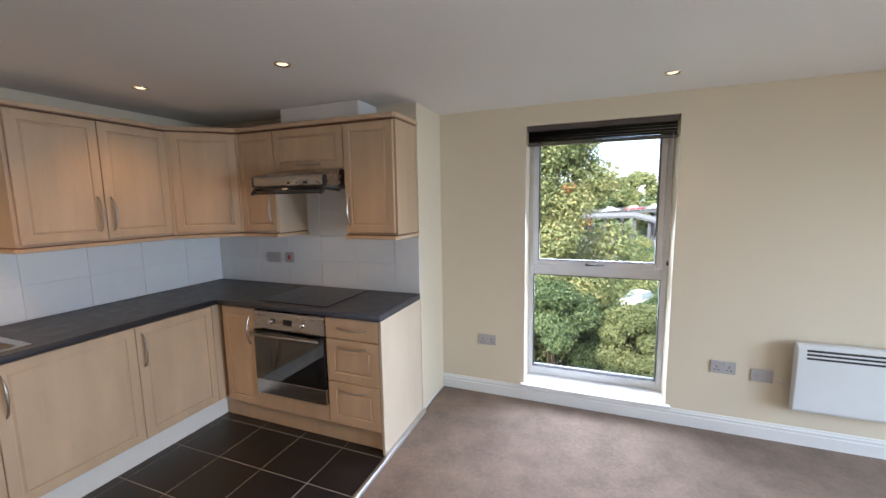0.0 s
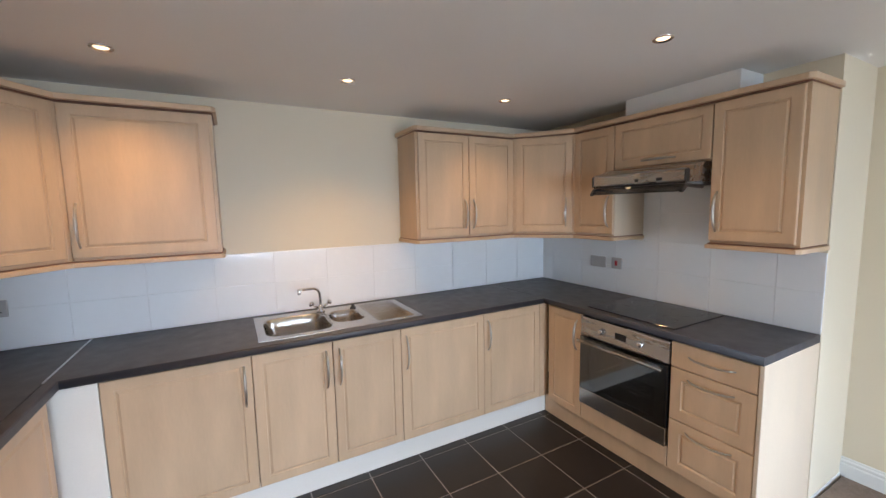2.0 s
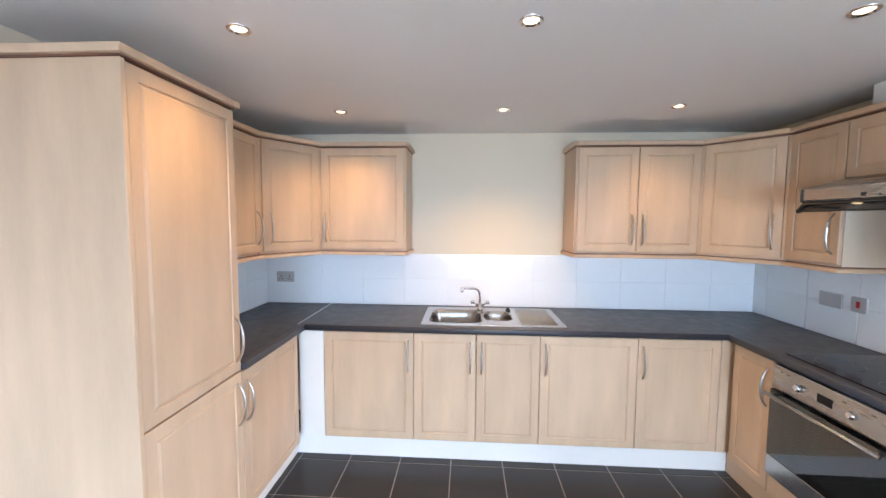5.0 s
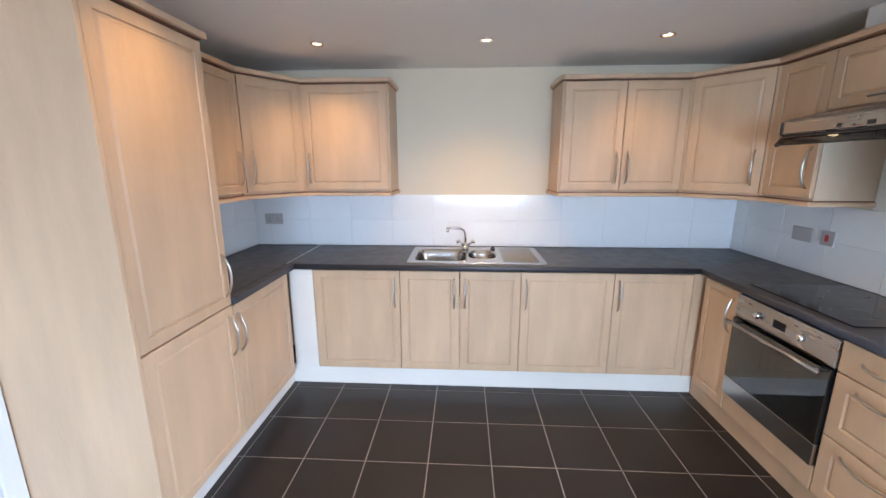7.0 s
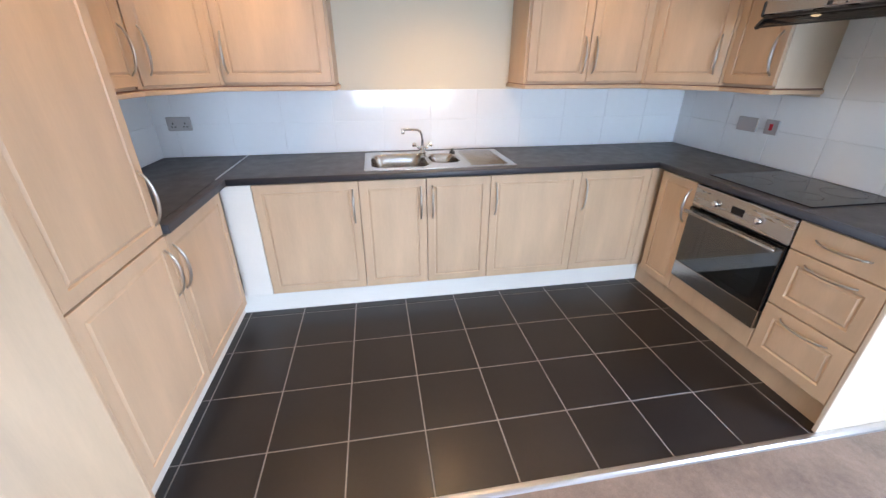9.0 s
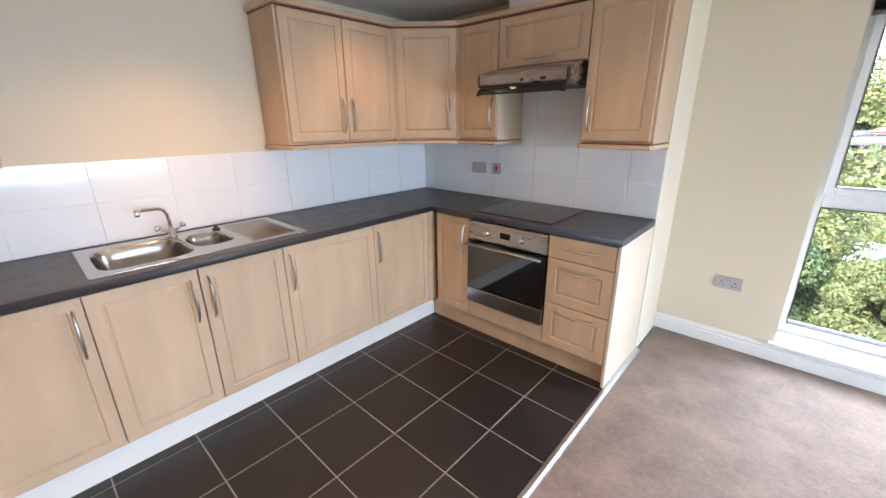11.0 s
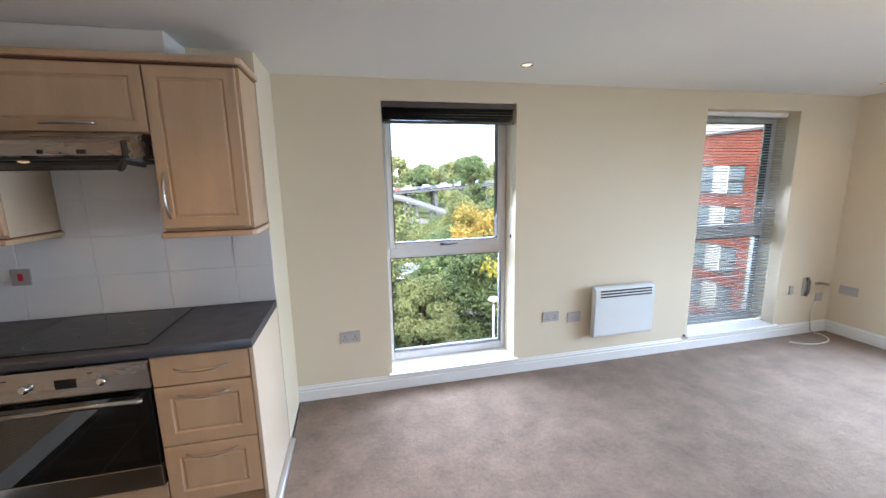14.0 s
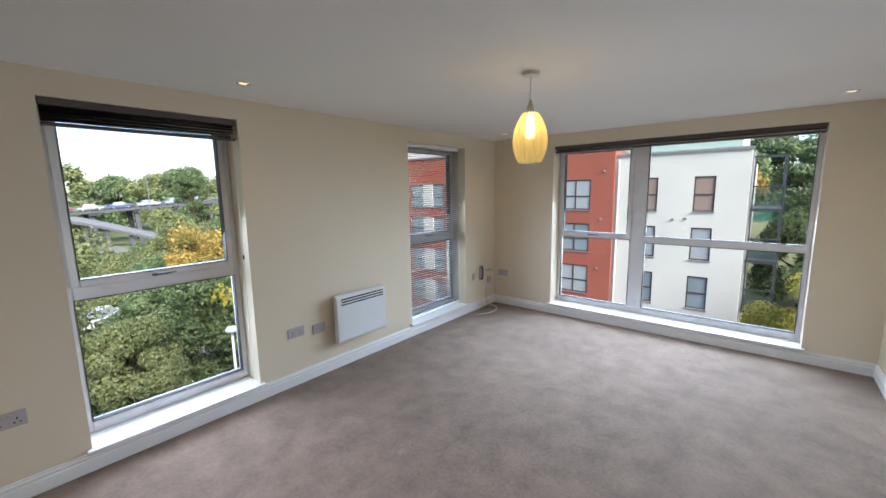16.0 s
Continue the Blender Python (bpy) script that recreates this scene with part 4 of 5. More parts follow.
socket(pose(XW + 0.0085, -1.037, 1.128, 0, 0, 90), 0.146, "socket", "grey double wall socket on the tiles")
socket(pose(-2.37, YH - 0.0085, 1.137), 0.146, "blank", "plain grey double blanking plate on the tiles")
socket(pose(-2.2, YH - 0.0085, 1.139), 0.088, "red", "white cooker switch with a red rocker")
socket(pose(-0.625, YN, 0.455), 0.146, "socket", "grey double wall socket")
socket(pose(0.995, YN, 0.452), 0.146, "socket", "grey double wall socket")
socket(pose(1.21, YN, 0.425), 0.12, "fused", "grey fused spur switch beside the heater")
socket(pose(XE, 2.93, 0.45, 0, 0, -90), 0.146, "blank", "grey double blanking plate near the corner")
socket(pose(3.56, YN, 0.46), 0.05, "blank", "narrow grey outlet plate")
socket(pose(3.93, YN, 0.36), 0.086, "blank", "grey single outlet plate")
ph = thing("entry_phone_handset", pose(3.72, YN, 0.49), "small grey wall-mounted handset cradle", "handset")
part("cradle", box(-0.025, 0.025, -0.02, 0, -0.1, 0.09, 0.008, seg=2), SOCKET_GREY, ph)
part("handset", sweep([(0, -0.025, 0.09), (0, -0.045, 0.05), (0, -0.045, -0.05), (0, -0.025, -0.09)], [0.016, 0.013, 0.013, 0.017], 10), SASH_HANDLE, ph, smooth=True)
br = thing("tv_bracket", pose(3.9, YN, 0.5), "small grey metal wall bracket", "bracket")
part("plate", box(-0.04, 0.04, -0.008, 0, -0.015, 0.015, 0.002), SATIN, br)
part("arm", sweep([(0.02, -0.008, 0), (0.03, -0.06, 0.005), (-0.02, -0.1, 0.008)], 0.008, 8), SATIN, br, smooth=True)
cb = solid("white_cable", sweep([(3.42, 2.93, 0.003), (3.5, 2.86, 0.003)] + [(3.5 + 0.06 * k, 2.86 - 0.03 * math.sin(k * 0.6), 0.003) for k in range(1, 6)]
      + [(3.86, 2.9, 0.003), (3.9, 2.97, 0.003), (3.88, 3.03, 0.006), (3.85, 3.052, 0.03), (3.84, 3.07, 0.2), (3.9, 3.072, 0.32)], 0.006, 8), CABLE_WHITE,
      "loose white cable lying on the carpet", "cable", smooth=True)
solid("window_bracket", box(2.34, 2.352, YN - 0.016, YN, 0.125, 0.14, 0.003), SLOT, "small dark clip at the sill end", "clip")

# ---- electric heater ----
ht = thing("panel_heater", pose(1.343, YN, 0.252), "white wall-mounted electric panel heater", "heater")
part("casing", prism([(-0.045, 0.0), (-0.085, 0.004), (-0.098, 0.02), (-0.103, 0.36), (-0.098, 0.415), (-0.082, 0.435), (-0.045, 0.44)], 0, 0.568, 0.006), HEATER, ht, smooth=False)
for k in range(3):
    part("vent_slot", box(0.045, 0.535, -0.1045, -0.09, 0.348 + k * 0.024, 0.36 + k * 0.024), SLOT, ht, "dark outlet slot")
part("bracket", box(0.06, 0.52, -0.045, 0, 0.05, 0.38), SHADOW_BOARD, ht)
part("thermostat", lathe([(0.02, 0), (0.02, 0.012), (0.012, 0.014)], 14), SOCKET_GREY, ht, "small grey thermostat knob", True, pose(0.568, -0.07, 0.36, 0, 90, 0))
part("flex", sweep([(0.02, -0.02, 0.14), (-0.02, -0.012, 0.15), (-0.05, -0.012, 0.165)], 0.004, 6), CABLE_WHITE, ht, smooth=True)

# ---- pendant and downlights ----
PX, PY = 1.54, 1.236
pd = thing("pendant_lamp", pose(PX, PY, CEIL), "pendant lamp with an amber ribbed glass shade", "pendant lamp")
part("ceiling_rose", lathe([(0.05, 0.0), (0.05, -0.016), (0.044, -0.022), (0.012, -0.026)], 28), CABLE_WHITE, pd, smooth=False)
part("flex", sweep([(0, 0, -0.022), (0, 0, -0.17)], 0.0035, 8), CABLE_WHITE, pd, smooth=True)
part("lamp_holder", lathe([(0.006, -0.15), (0.01, -0.17), (0.018, -0.19), (0.021, -0.215), (0.034, -0.222), (0.036, -0.228)], 18), SATIN, pd, "grey metal lamp holder", True)
pf = []
for i in range(19):
    u = i / 18
    pf.append((0.034 + 0.06 * math.sin(math.pi * min(u * 0.86 + 0.02, 1)) ** 0.8, -0.224 - 0.285 * u))
part("shade", lathe(pf, 96, 16, 0.075, close=False), AMBER, pd, "amber yellow ribbed glass shade", True)
part("bulb", lathe([(0.014, -0.225), (0.018, -0.25), (0.027, -0.27), (0.028, -0.34), (0.024, -0.36), (0.008, -0.37)], 18), PENDANT_BULB, pd, "lit bulb", True).visible_shadow = False
pl = new("pendant_light", bpy.data.lights.new("pendant_light", "POINT"))
pl.data.energy, pl.data.color, pl.data.shadow_soft_size = PENDANT_POWER, (1, 0.75, 0.42), 0.03
pl.location = (PX, PY, CEIL - 0.3)

first = None
for x, y in ((-2.37, -0.358), (-2.36, 0.65), (-2.325, 1.66), (-1.32, -0.38), (-1.31, 0.645), (-1.295, 1.685), (0.54, 2.636), (3.59, 2.635), (3.545, -0.27)):
    share = (1.5 if y > 0 else 0.85) if y < 1.0 and x < -2 else (0.75 if y < 0 and x < 0 else (0.6 if x < 0 else 0.22))
    m = pose(x, y, CEIL)
    if first is None:
        first = thing("downlight", m, "small round recessed ceiling downlight with a chrome rim", "downlight", "ceiling downlights")
        part("bezel", lathe([(0.042, 0.0), (0.042, -0.003), (0.039, -0.006), (0.034, -0.006), (0.029, 0.0), (0.027, 0.0)], 32, close=False), CHROME, first, smooth=True)
        part("lamp", lathe([(0.027, -0.0005), (0.022, -0.0035), (0.01, -0.005)], 24), BULB_LIT, first, "lit lamp face", True)
    else:
        copy_thing(first, m)
    sl = new("downlight_beam", bpy.data.lights.new("downlight_beam", "SPOT"))
    sl.data.energy, sl.data.spot_size, sl.data.spot_blend, sl.data.color = SPOT_POWER * share, radians(120), 0.95, (1, 0.6, 0.27)
    sl.data.shadow_soft_size = 0.025
    sl.location = (x, y, CEIL - 0.012)

# ---- outside ----
GZ = -8.5
solid("ground", box(-900, 900, -900, 900, GZ - 1, GZ), GRASS, "rough grass ground reaching to the horizon", "ground", "structure")
solid("road", box(6.5, 21.5, -80, 55.9, GZ - 0.5, GZ + 0.06), ASPHALT, "asphalt access road between the buildings", "road", "structure")
solid("yard", box(-25, 17, 56, 118, GZ - 0.5, GZ + 0.1), PALE_YARD, "grey asphalt yard below the flyover", "road", "structure")
solid("building_below", box(XW - 0.25, XE + WALL, YS - 0.26, YN + WALL, GZ, -0.302), BRICKWORK, "storeys below the flat", "building", "structure")
solid("roof_slab", box(XW - 0.25, XE + WALL, YS - 0.26, YN + WALL, TOP + 0.001, TOP + 0.3), CONCRETE, "flat roof slab over the flat", "roof", "structure")

# opposite block: a white and a red wing
BX = 23.4
blk = thing("apartment_building", pose(BX, 0, GZ), "rendered apartment block in white and brick red across the road", "building")


def facade(name, material, y0, y1, top, holes, proud=0.0):
    """A wing of the block in local coordinates: y along the front, holes (y0, y1, z0, z1) cut 0.2 deep."""
    bm = bmesh.new()
    ys = sorted({y0, y1, *[h[0] for h in holes], *[h[1] for h in holes]})
    for a, b in zip(ys, ys[1:]):
        z = 0.0
        for h in sorted((h for h in holes if h[0] <= a + 1e-6 and h[1] >= b - 1e-6), key=lambda h: h[2]):
            box(-proud, 0.3, a, b, z, h[2], bm=bm)
            z = h[3]
        box(-proud, 0.3, a, b, z, top, bm=bm)
    box(0.3, 12, y0 + 0.01, y1 - 0.01, 0, top - 0.3, bm=bm)
    return part(name, bm, material, blk)


def far_window(y0, y1, z0, z1, proud, fill, split, cross):
    f = bmesh.new()
    x0, x1 = 0.04 - proud, 0.11 - proud
    e = 0.07
    for q in ((y0, y0 + e, z0, z1), (y1 - e, y1, z0, z1), (y0 + e, y1 - e, z0, z0 + e), (y0 + e, y1 - e, z1 - e, z1)):
        box(x0, x1, q[0], q[1], q[2], q[3], bm=f)
    for u in split:
        y = y0 + (y1 - y0) * u
        box(x0, x1, y - 0.035, y + 0.035, z0 + e, z1 - e, bm=f)
    for u in cross:
        z = z0 + (z1 - z0) * u
        box(x0 + 0.002, x1, y0 + e, y1 - e, z - 0.04, z + 0.04, bm=f)
    w = part("window", f, DARK_FRAME, blk, "dark framed flat window")
    part("pane", box(x1 - 0.03, x1 - 0.02, y0 + e, y1 - e, z0 + e, z1 - e), fill, w)
    part("sill", box(-0.05 - proud, 0.02 - proud, y0 - 0.05, y1 + 0.05, z0 - 0.07, z0 - 0.005), COPING, w)


LEVELS = [(0.34 - GZ, 2.15 - GZ), (-2.22 - GZ, -0.5 - GZ), (-4.85 - GZ, -3.1 - GZ), (-7.5 - GZ, -5.75 - GZ)]
white_holes, red_holes = [], []
for z0, z1 in LEVELS:
    white_holes += [(2.2, 3.13, z0, z1), (4.8, 5.7, z0, z1)]
    red_holes += [(8.35, 10.2, z0, z1), (13.0, 14.8, z0, z1), (19.8, 23.4, z0, z1), (28, 30, z0, z1)]
facade("white_wing", RENDER_WHITE, 0.85, 7.03, 3.35 - GZ, white_holes)
facade("red_wing", RENDER_RED, 7.03, 33, 4.15 - GZ, red_holes, 0.25)
part("coping", box(-0.08, 0.5, 0.8, 7.03, 3.351 - GZ, 3.5 - GZ), COPING, blk)
part("coping", box(-0.33, 0.5, 7.03, 33.05, 4.151 - GZ, 4.28 - GZ), COPING, blk)
part("penthouse", box(2.5, 11, 1.4, 30, 3.0 - GZ, 6.2 - GZ), RENDER_WHITE, blk, "set-back white top storey")
part("terrace_glass", box(0.35, 0.37, 1.0, 6.9, 3.5 - GZ, 4.2 - GZ), BALC_GLASS, blk, "glass terrace balustrade")
part("red_end_wall", box(0.31, 4.0, 0.8, 0.849, 0, 3.3 - GZ), COPING, blk)
part("downpipe", sweep([(-0.06, 6.85, 3.2 - GZ), (-0.06, 6.85, 0)], 0.05, 8), RENDER_WHITE, blk, "white rainwater pipe")
fills = [BEIGE_BLIND, CURTAIN, FAR_GLASS, CURTAIN]
for i, (z0, z1) in enumerate(LEVELS):
    for y0, y1, fill in ((2.2, 3.13, fills[i]), (4.8, 5.7, fills[(i + 0) % 4])):
        far_window(y0, y1, z0, z1, 0.0, fill, [], [0.48])
    far_window(8.35, 10.2, z0, z1, 0.25, CURTAIN if i % 2 == 0 else FAR_GLASS, [0.5], [0.45])
    far_window(13.0, 14.8, z0, z1, 0.25, FAR_GLASS, [0.5], [0.45])
    far_window(19.8, 23.4, z0, z1, 0.25, FAR_GLASS, [0.33, 0.62], [0.45])
    part("white_panel", box(-0.28, -0.2, 20.95, 22.0, z0 + 0.02, z1 - 0.02), RENDER_WHITE, blk, "white infill panel between windows")
    far_window(28, 30, z0, z1, 0.25, FAR_GLASS, [0.5], [0.45])
for y, z in ((3.4, -0.05), (6.2, 0.05), (7.6, 2.6), (7.7, -0.2), (7.8, -3.2), (4.0, -0.1)):
    part("vent", lathe([(0.07, 0), (0.07, 0.06), (0.05, 0.07)], 10), COPING, blk, "small round wall vent", True, pose(-0.02 if y < 7 else -0.26, y, z - GZ, 0, -90, 0))
# steel balconies on the south end
for i, fl in enumerate((0.5, -2.12, -4.75)):
    bal = part("balcony", box(0.9, 4.6, -0.5, 0.79, fl - GZ - 0.15, fl - GZ), GALV, blk, "grey steel balcony")
    for x, y in ((0.95, -0.45), (4.55, -0.45), (0.95, 0.72), (2.8, -0.45)):
        part("post", box(x - 0.032, x + 0.032, y - 0.032, y + 0.032, fl - GZ + 0.001, fl - GZ + 2.46), GALV, bal)
    part("balustrade_glass", box(1.0, 4.5, -0.48, -0.46, fl - GZ + 0.1, fl - GZ + 1.05), BALC_GLASS, bal)
    part("balustrade_glass", box(0.92, 0.94, -0.4, 0.68, fl - GZ + 0.1, fl - GZ + 1.05), BALC_GLASS, bal)
    rl = box(0.85, 4.6, -0.51, -0.43, fl - GZ + 1.06, fl - GZ + 1.12)
    box(0.85, 0.95, -0.43, 0.78, fl - GZ + 1.06, fl - GZ + 1.12, bm=rl)
    part("handrail", rl, GALV, bal)


roof_frame = box(0.9, 4.6, -0.5, -0.4, 2.97 - GZ, 3.09 - GZ)
box(0.9, 1.0, -0.4, 0.79, 2.97 - GZ, 3.09 - GZ, bm=roof_frame)
part("balcony_canopy", roof_frame, GALV, blk, "grey steel frame over the top balcony")


# trees
def leaf_cloud(centres, radii, count, size, rng):
    """Many small folded leaves scattered through the outer shell of a set of lobes."""
    k = rng.integers(0, len(centres), count)
    d = rng.normal(size=(count, 3))
    d /= np.linalg.norm(d, axis=1)[:, None]
    r = radii[k][:, None] * (0.3 + 0.85 * rng.random((count, 1)) ** 0.7)
    p = centres[k] + d * r * np.array([1, 1, 0.85])
    n = d + 0.7 * rng.normal(size=(count, 3)) + np.array([0, 0, 0.5])
    n /= np.linalg.norm(n, axis=1)[:, None]
    a = np.cross(n, rng.normal(size=(count, 3)))
    a /= np.linalg.norm(a, axis=1)[:, None] + 1e-9
    b = np.cross(n, a)
    s = size * (0.6 + 0.8 * rng.random((count, 1)))
    quads = np.stack([p - a * s, p + b * s * 0.55 + n * s * 0.15, p + a * s, p - b * s * 0.55 + n * s * 0.15], 1)
    return quads.reshape(-1, 3)


def quads_mesh(name, verts, material):
    n = len(verts) // 4
    me = bpy.data.meshes.new(name)
    me.vertices.add(len(verts))
    me.vertices.foreach_set("co", verts.astype(np.float32).ravel())
    me.loops.add(4 * n)
    me.loops.foreach_set("vertex_index", np.arange(4 * n, dtype=np.int32))
    me.polygons.add(n)
    me.polygons.foreach_set("loop_start", np.arange(0, 4 * n, 4, dtype=np.int32))
    me.update(calc_edges=True)
    me.materials.append(material)
    return me


def tree(x, y, height, spread, material, label, leaves=9000, leaf=0.11, seed=1, low=0.25, name="tree", base=GZ, count=34):
    rng = np.random.default_rng(seed)
    t = thing(name, pose(x, y, base), label, "tree" if name == "tree" else "bush")
    trunk = sweep([(0, 0, -0.1), (0.1, 0.05, height * 0.3), (0.0, 0.1, height * 0.6), (0.05, 0, height * 0.88)],
                  [0.02 * height, 0.016 * height, 0.01 * height, 0.003 * height], 9)
    tr = part("trunk", trunk, BARK, t, smooth=True)
    lobes, rad = [], []
    for i in range(count):
        u = rng.random()
        z = height * (low + (0.97 - low) * u)
        w = spread * math.sqrt(max(0.05, 1 - ((z / height - (low + 0.3)) / (1.02 - low - 0.3 if z / height > low + 0.3 else low * 0.5 + 0.42)) ** 2)) * (0.55 + 0.35 * rng.random())
        a = rng.random() * 2 * math.pi
        lobes.append((w * math.cos(a), w * math.sin(a), z))
        rad.append(spread * (0.2 + 0.17 * rng.random()))
        if i < 9:
            part("limb", sweep([(0.05, 0.05, height * (0.22 + 0.4 * u)), (w * 0.5 * math.cos(a), w * 0.5 * math.sin(a), z * 0.85), lobes[-1]],
                               [0.008 * height, 0.005 * height, 0.0015 * height], 6), BARK, t, smooth=True)
    lobes.append((0, 0, height * 0.9))
    rad.append(spread * 0.3)
    me = quads_mesh("crown", leaf_cloud(np.array(lobes), np.array(rad), int(leaves * 2.2 * (1.6 if leaf < 0.13 else 1)), leaf * (0.46 if leaf < 0.13 else 0.62), rng), material)
    ob = new("crown", me)
    ob.parent = t
    return t


def at(az, dist):
    """A place by its bearing from the room's middle (degrees from north, clockwise) and distance."""
    return dist * math.sin(radians(az)), dist * math.cos(radians(az))


def plant(az, dist, top, spread, material, label, seed, leaves=12000, leaf=0.1, low=0.2, name="tree", count=34):
    x, y = at(az, dist)
    return tree(x, y, top - GZ, spread, material, label, leaves, leaf, seed, low, name, count=count)


turning = plant(-7.2, 14.5, 4.6, 3.15, LEAF_AUTUMN, "tall broad tree turning yellow and red", 3, 52000, 0.12, 0.25, count=110)
red = quads_mesh("red_leaves", leaf_cloud(np.array([(1.75, -1.1, 9.3), (1.25, -1.5, 10.4), (0.9, -1.7, 9.0), (0.2, -1.6, 11.6)]), np.array([0.3, 0.22, 0.2, 0.22]), 420, 0.05,
                                          np.random.default_rng(77)), LEAF_RED)
red_ob = new("red_leaves", red)
red_ob.parent = turning
tagged(red_ob, "patch of red autumn leaves")
plant(-13, 17, 5.0, 3.2, LEAF_AUTUMN, "tall broad tree turning yellow", 4, 16000, 0.12, 0.25)
plant(-4.2, 11.5, -0.7, 1.9, LEAF_GREEN, "dense green tree close below the window", 5, 42000, 0.085, 0.12, count=80)
plant(6.6, 11.0, -1.05, 1.2, LEAF_YELLOW, "dense tree with small yellow green leaves", 6, 30000, 0.075, 0.2, count=60)
plant(5.0, 13.5, -3.2, 2.4, LEAF_GREEN, "dense leafy green tree", 7, 22000, 0.09, 0.15, count=50)
broad = plant(18.3, 12.6, -0.55, 2.1, LEAF_DARK, "dark green tree with broad leaves and yellow tips", 8, 30000, 0.11, 0.12, count=60)
tips = new("yellow_leaves", quads_mesh("yellow_leaves", leaf_cloud(np.array([(-0.7, -1.3, 7.6), (0.1, -1.5, 7.4), (-0.4, -1.7, 6.5), (0.7, -1.4, 6.9), (-0.1, -1.2, 7.9)]),
                                                                   np.array([0.4, 0.45, 0.3, 0.35, 0.35]), 520, 0.07, np.random.default_rng(78)), LEAF_GOLD))
tips.parent = broad
tagged(tips, "sprays of yellow autumn leaves")
plant(26, 15.0, -1.2, 2.6, LEAF_DARK, "dark green leafy tree", 9, 14000, 0.11, 0.25)
plant(17.9, 30, -0.75, 2.7, LEAF_ORANGE, "orange autumn tree below the flyover", 10, 12000, 0.15, 0.58, count=46)
plant(14.6, 60, -0.5, 3.5, LEAF_YELLOW, "light green tree below the flyover", 11, 11000, 0.2, 0.25)
plant(17, 90, 5.6, 2.7, LEAF_DARK, "dark rounded distant tree", 12, 10000, 0.22, 0.35)
plant(11.8, 31, -4.4, 2.2, LEAF_GREEN, "low leafy green tree", 13, 9000, 0.16, 0.2)
plant(0.5, 27, -6.3, 1.9, LEAF_YELLOW, "low yellowing leafy tree", 14, 9000, 0.15, 0.2)
plant(8, 46, -6.2, 3.0, LEAF_YELLOW, "low pale green bush beside the yard", 17, 9000, 0.18, 0.1, "bush")
plant(12.5, 50, -5.2, 2.8, LEAF_GREEN, "low pale green bush beside the yard", 18, 9000, 0.18, 0.1, "bush")
plant(7.6, 37, -7.3, 1.0, LEAF_GREEN, "small bush in front of the parked car", 21, 3000, 0.14, 0.1, "bush")
plant(3.5, 48, -6.6, 2.4, LEAF_GREEN, "low pale green bush beside the yard", 19, 7000, 0.18, 0.1, "bush")
for i in range(9):
    plant(3.5 + 1.15 * i + (i * 5 % 3) * 0.25, 56 + (i * 7 % 5) * 6, -6.9 + (i * 3 % 4) * 0.35, 2.6, (LEAF_YELLOW, LEAF_GREEN, LEAF_AUTUMN)[i % 3], "low scrubby bush beside the yard", 90 + i, 5000, 0.16, 0.1, "bush", 22)
plant(20.5, 52, 0.2, 3.2, LEAF_YELLOW, "broad leafy light green tree", 20, 9000, 0.2, 0.2)
plant(23.5, 36, 0.8, 3.4, LEAF_GREEN, "broad leafy green tree", 15, 9000, 0.2, 0.2)
plant(29, 26, 0.0, 3.6, LEAF_GREEN, "broad leafy green tree", 16, 9000, 0.2, 0.2)
# far belt of woodland, seen above the flyover
for i in range(18):
    az = -14 + 2.7 * i + (i * 7 % 3) * 0.5
    x, y = at(az, 126 + (i * 13 % 7) * 5)
    tree(x, y, 14.0 + (i * 5 % 4) * 1.2, 7.0, (LEAF_GREEN, LEAF_YELLOW, LEAF_GREEN)[i % 3], "distant rounded woodland tree", 6000, 0.6, 30 + i, 0.15)
# wood and hedge east of the block
for i in range(7):
    az = 86.5 + 2.6 * i
    x, y = at(az, 52 + (i * 5 % 3) * 6)
    tree(x, y, 13.2 + (i * 3 % 4) * 1.1, 4.6, (LEAF_GREEN, LEAF_DARK, LEAF_GREEN)[i % 3], "tall dark tree behind the apartment block", 9000, 0.3, 60 + i, 0.15)
plant(92.5, 21, -3.6, 1.9, LEAF_GOLD, "yellow bushy tree beside the block", 70, 12000, 0.12, 0.2)
plant(96.5, 20, -1.9, 2.2, LEAF_GOLD, "yellow bushy tree beside the block", 71, 12000, 0.12, 0.2)
plant(91.2, 19.5, -5.2, 1.3, LEAF_GREEN, "small green bush beside the block", 72, 8000, 0.1, 0.2)
plant(93.5, 36, 1.5, 3.2, LEAF_DARK, "dark green leafy tree on the slope", 73, 10000, 0.2, 0.15)
plant(97.5, 33, 3.5, 3.4, LEAF_GREEN, "tall green leafy tree on the slope", 74, 10000, 0.2, 0.15)
bank = prism([(36.5, GZ - 0.3), (36.5, GZ + 0.02), (40, -6.0), (43.5, -2.6), (45.5, -1.75), (90, -1.6), (90, GZ - 0.3)], -6, 40)
solid("grass_bank", bank, mat("mown grass bank", (0.11, 0.125, 0.065), 0.95, vary=0.35, scale=0.6, bump=0.4, bump_scale=8), "pale mown grass bank behind the apartment block", "ground", "structure",
      m=pose(0, 0, 0, 0, 0, -90))
fence = thing("mesh_fence", pose(46.5, 0, -1.74), "green mesh fence on top of the bank", "fence")
FENCE_GREEN = mat("green coated steel", (0.05, 0.2, 0.15), 0.6, vary=0.15)
for k in range(11):
    part("post", box(-0.04, 0.04, 3.5 - 2.0 * k, 3.58 - 2.0 * k, 0, 0.98), FENCE_GREEN, fence)
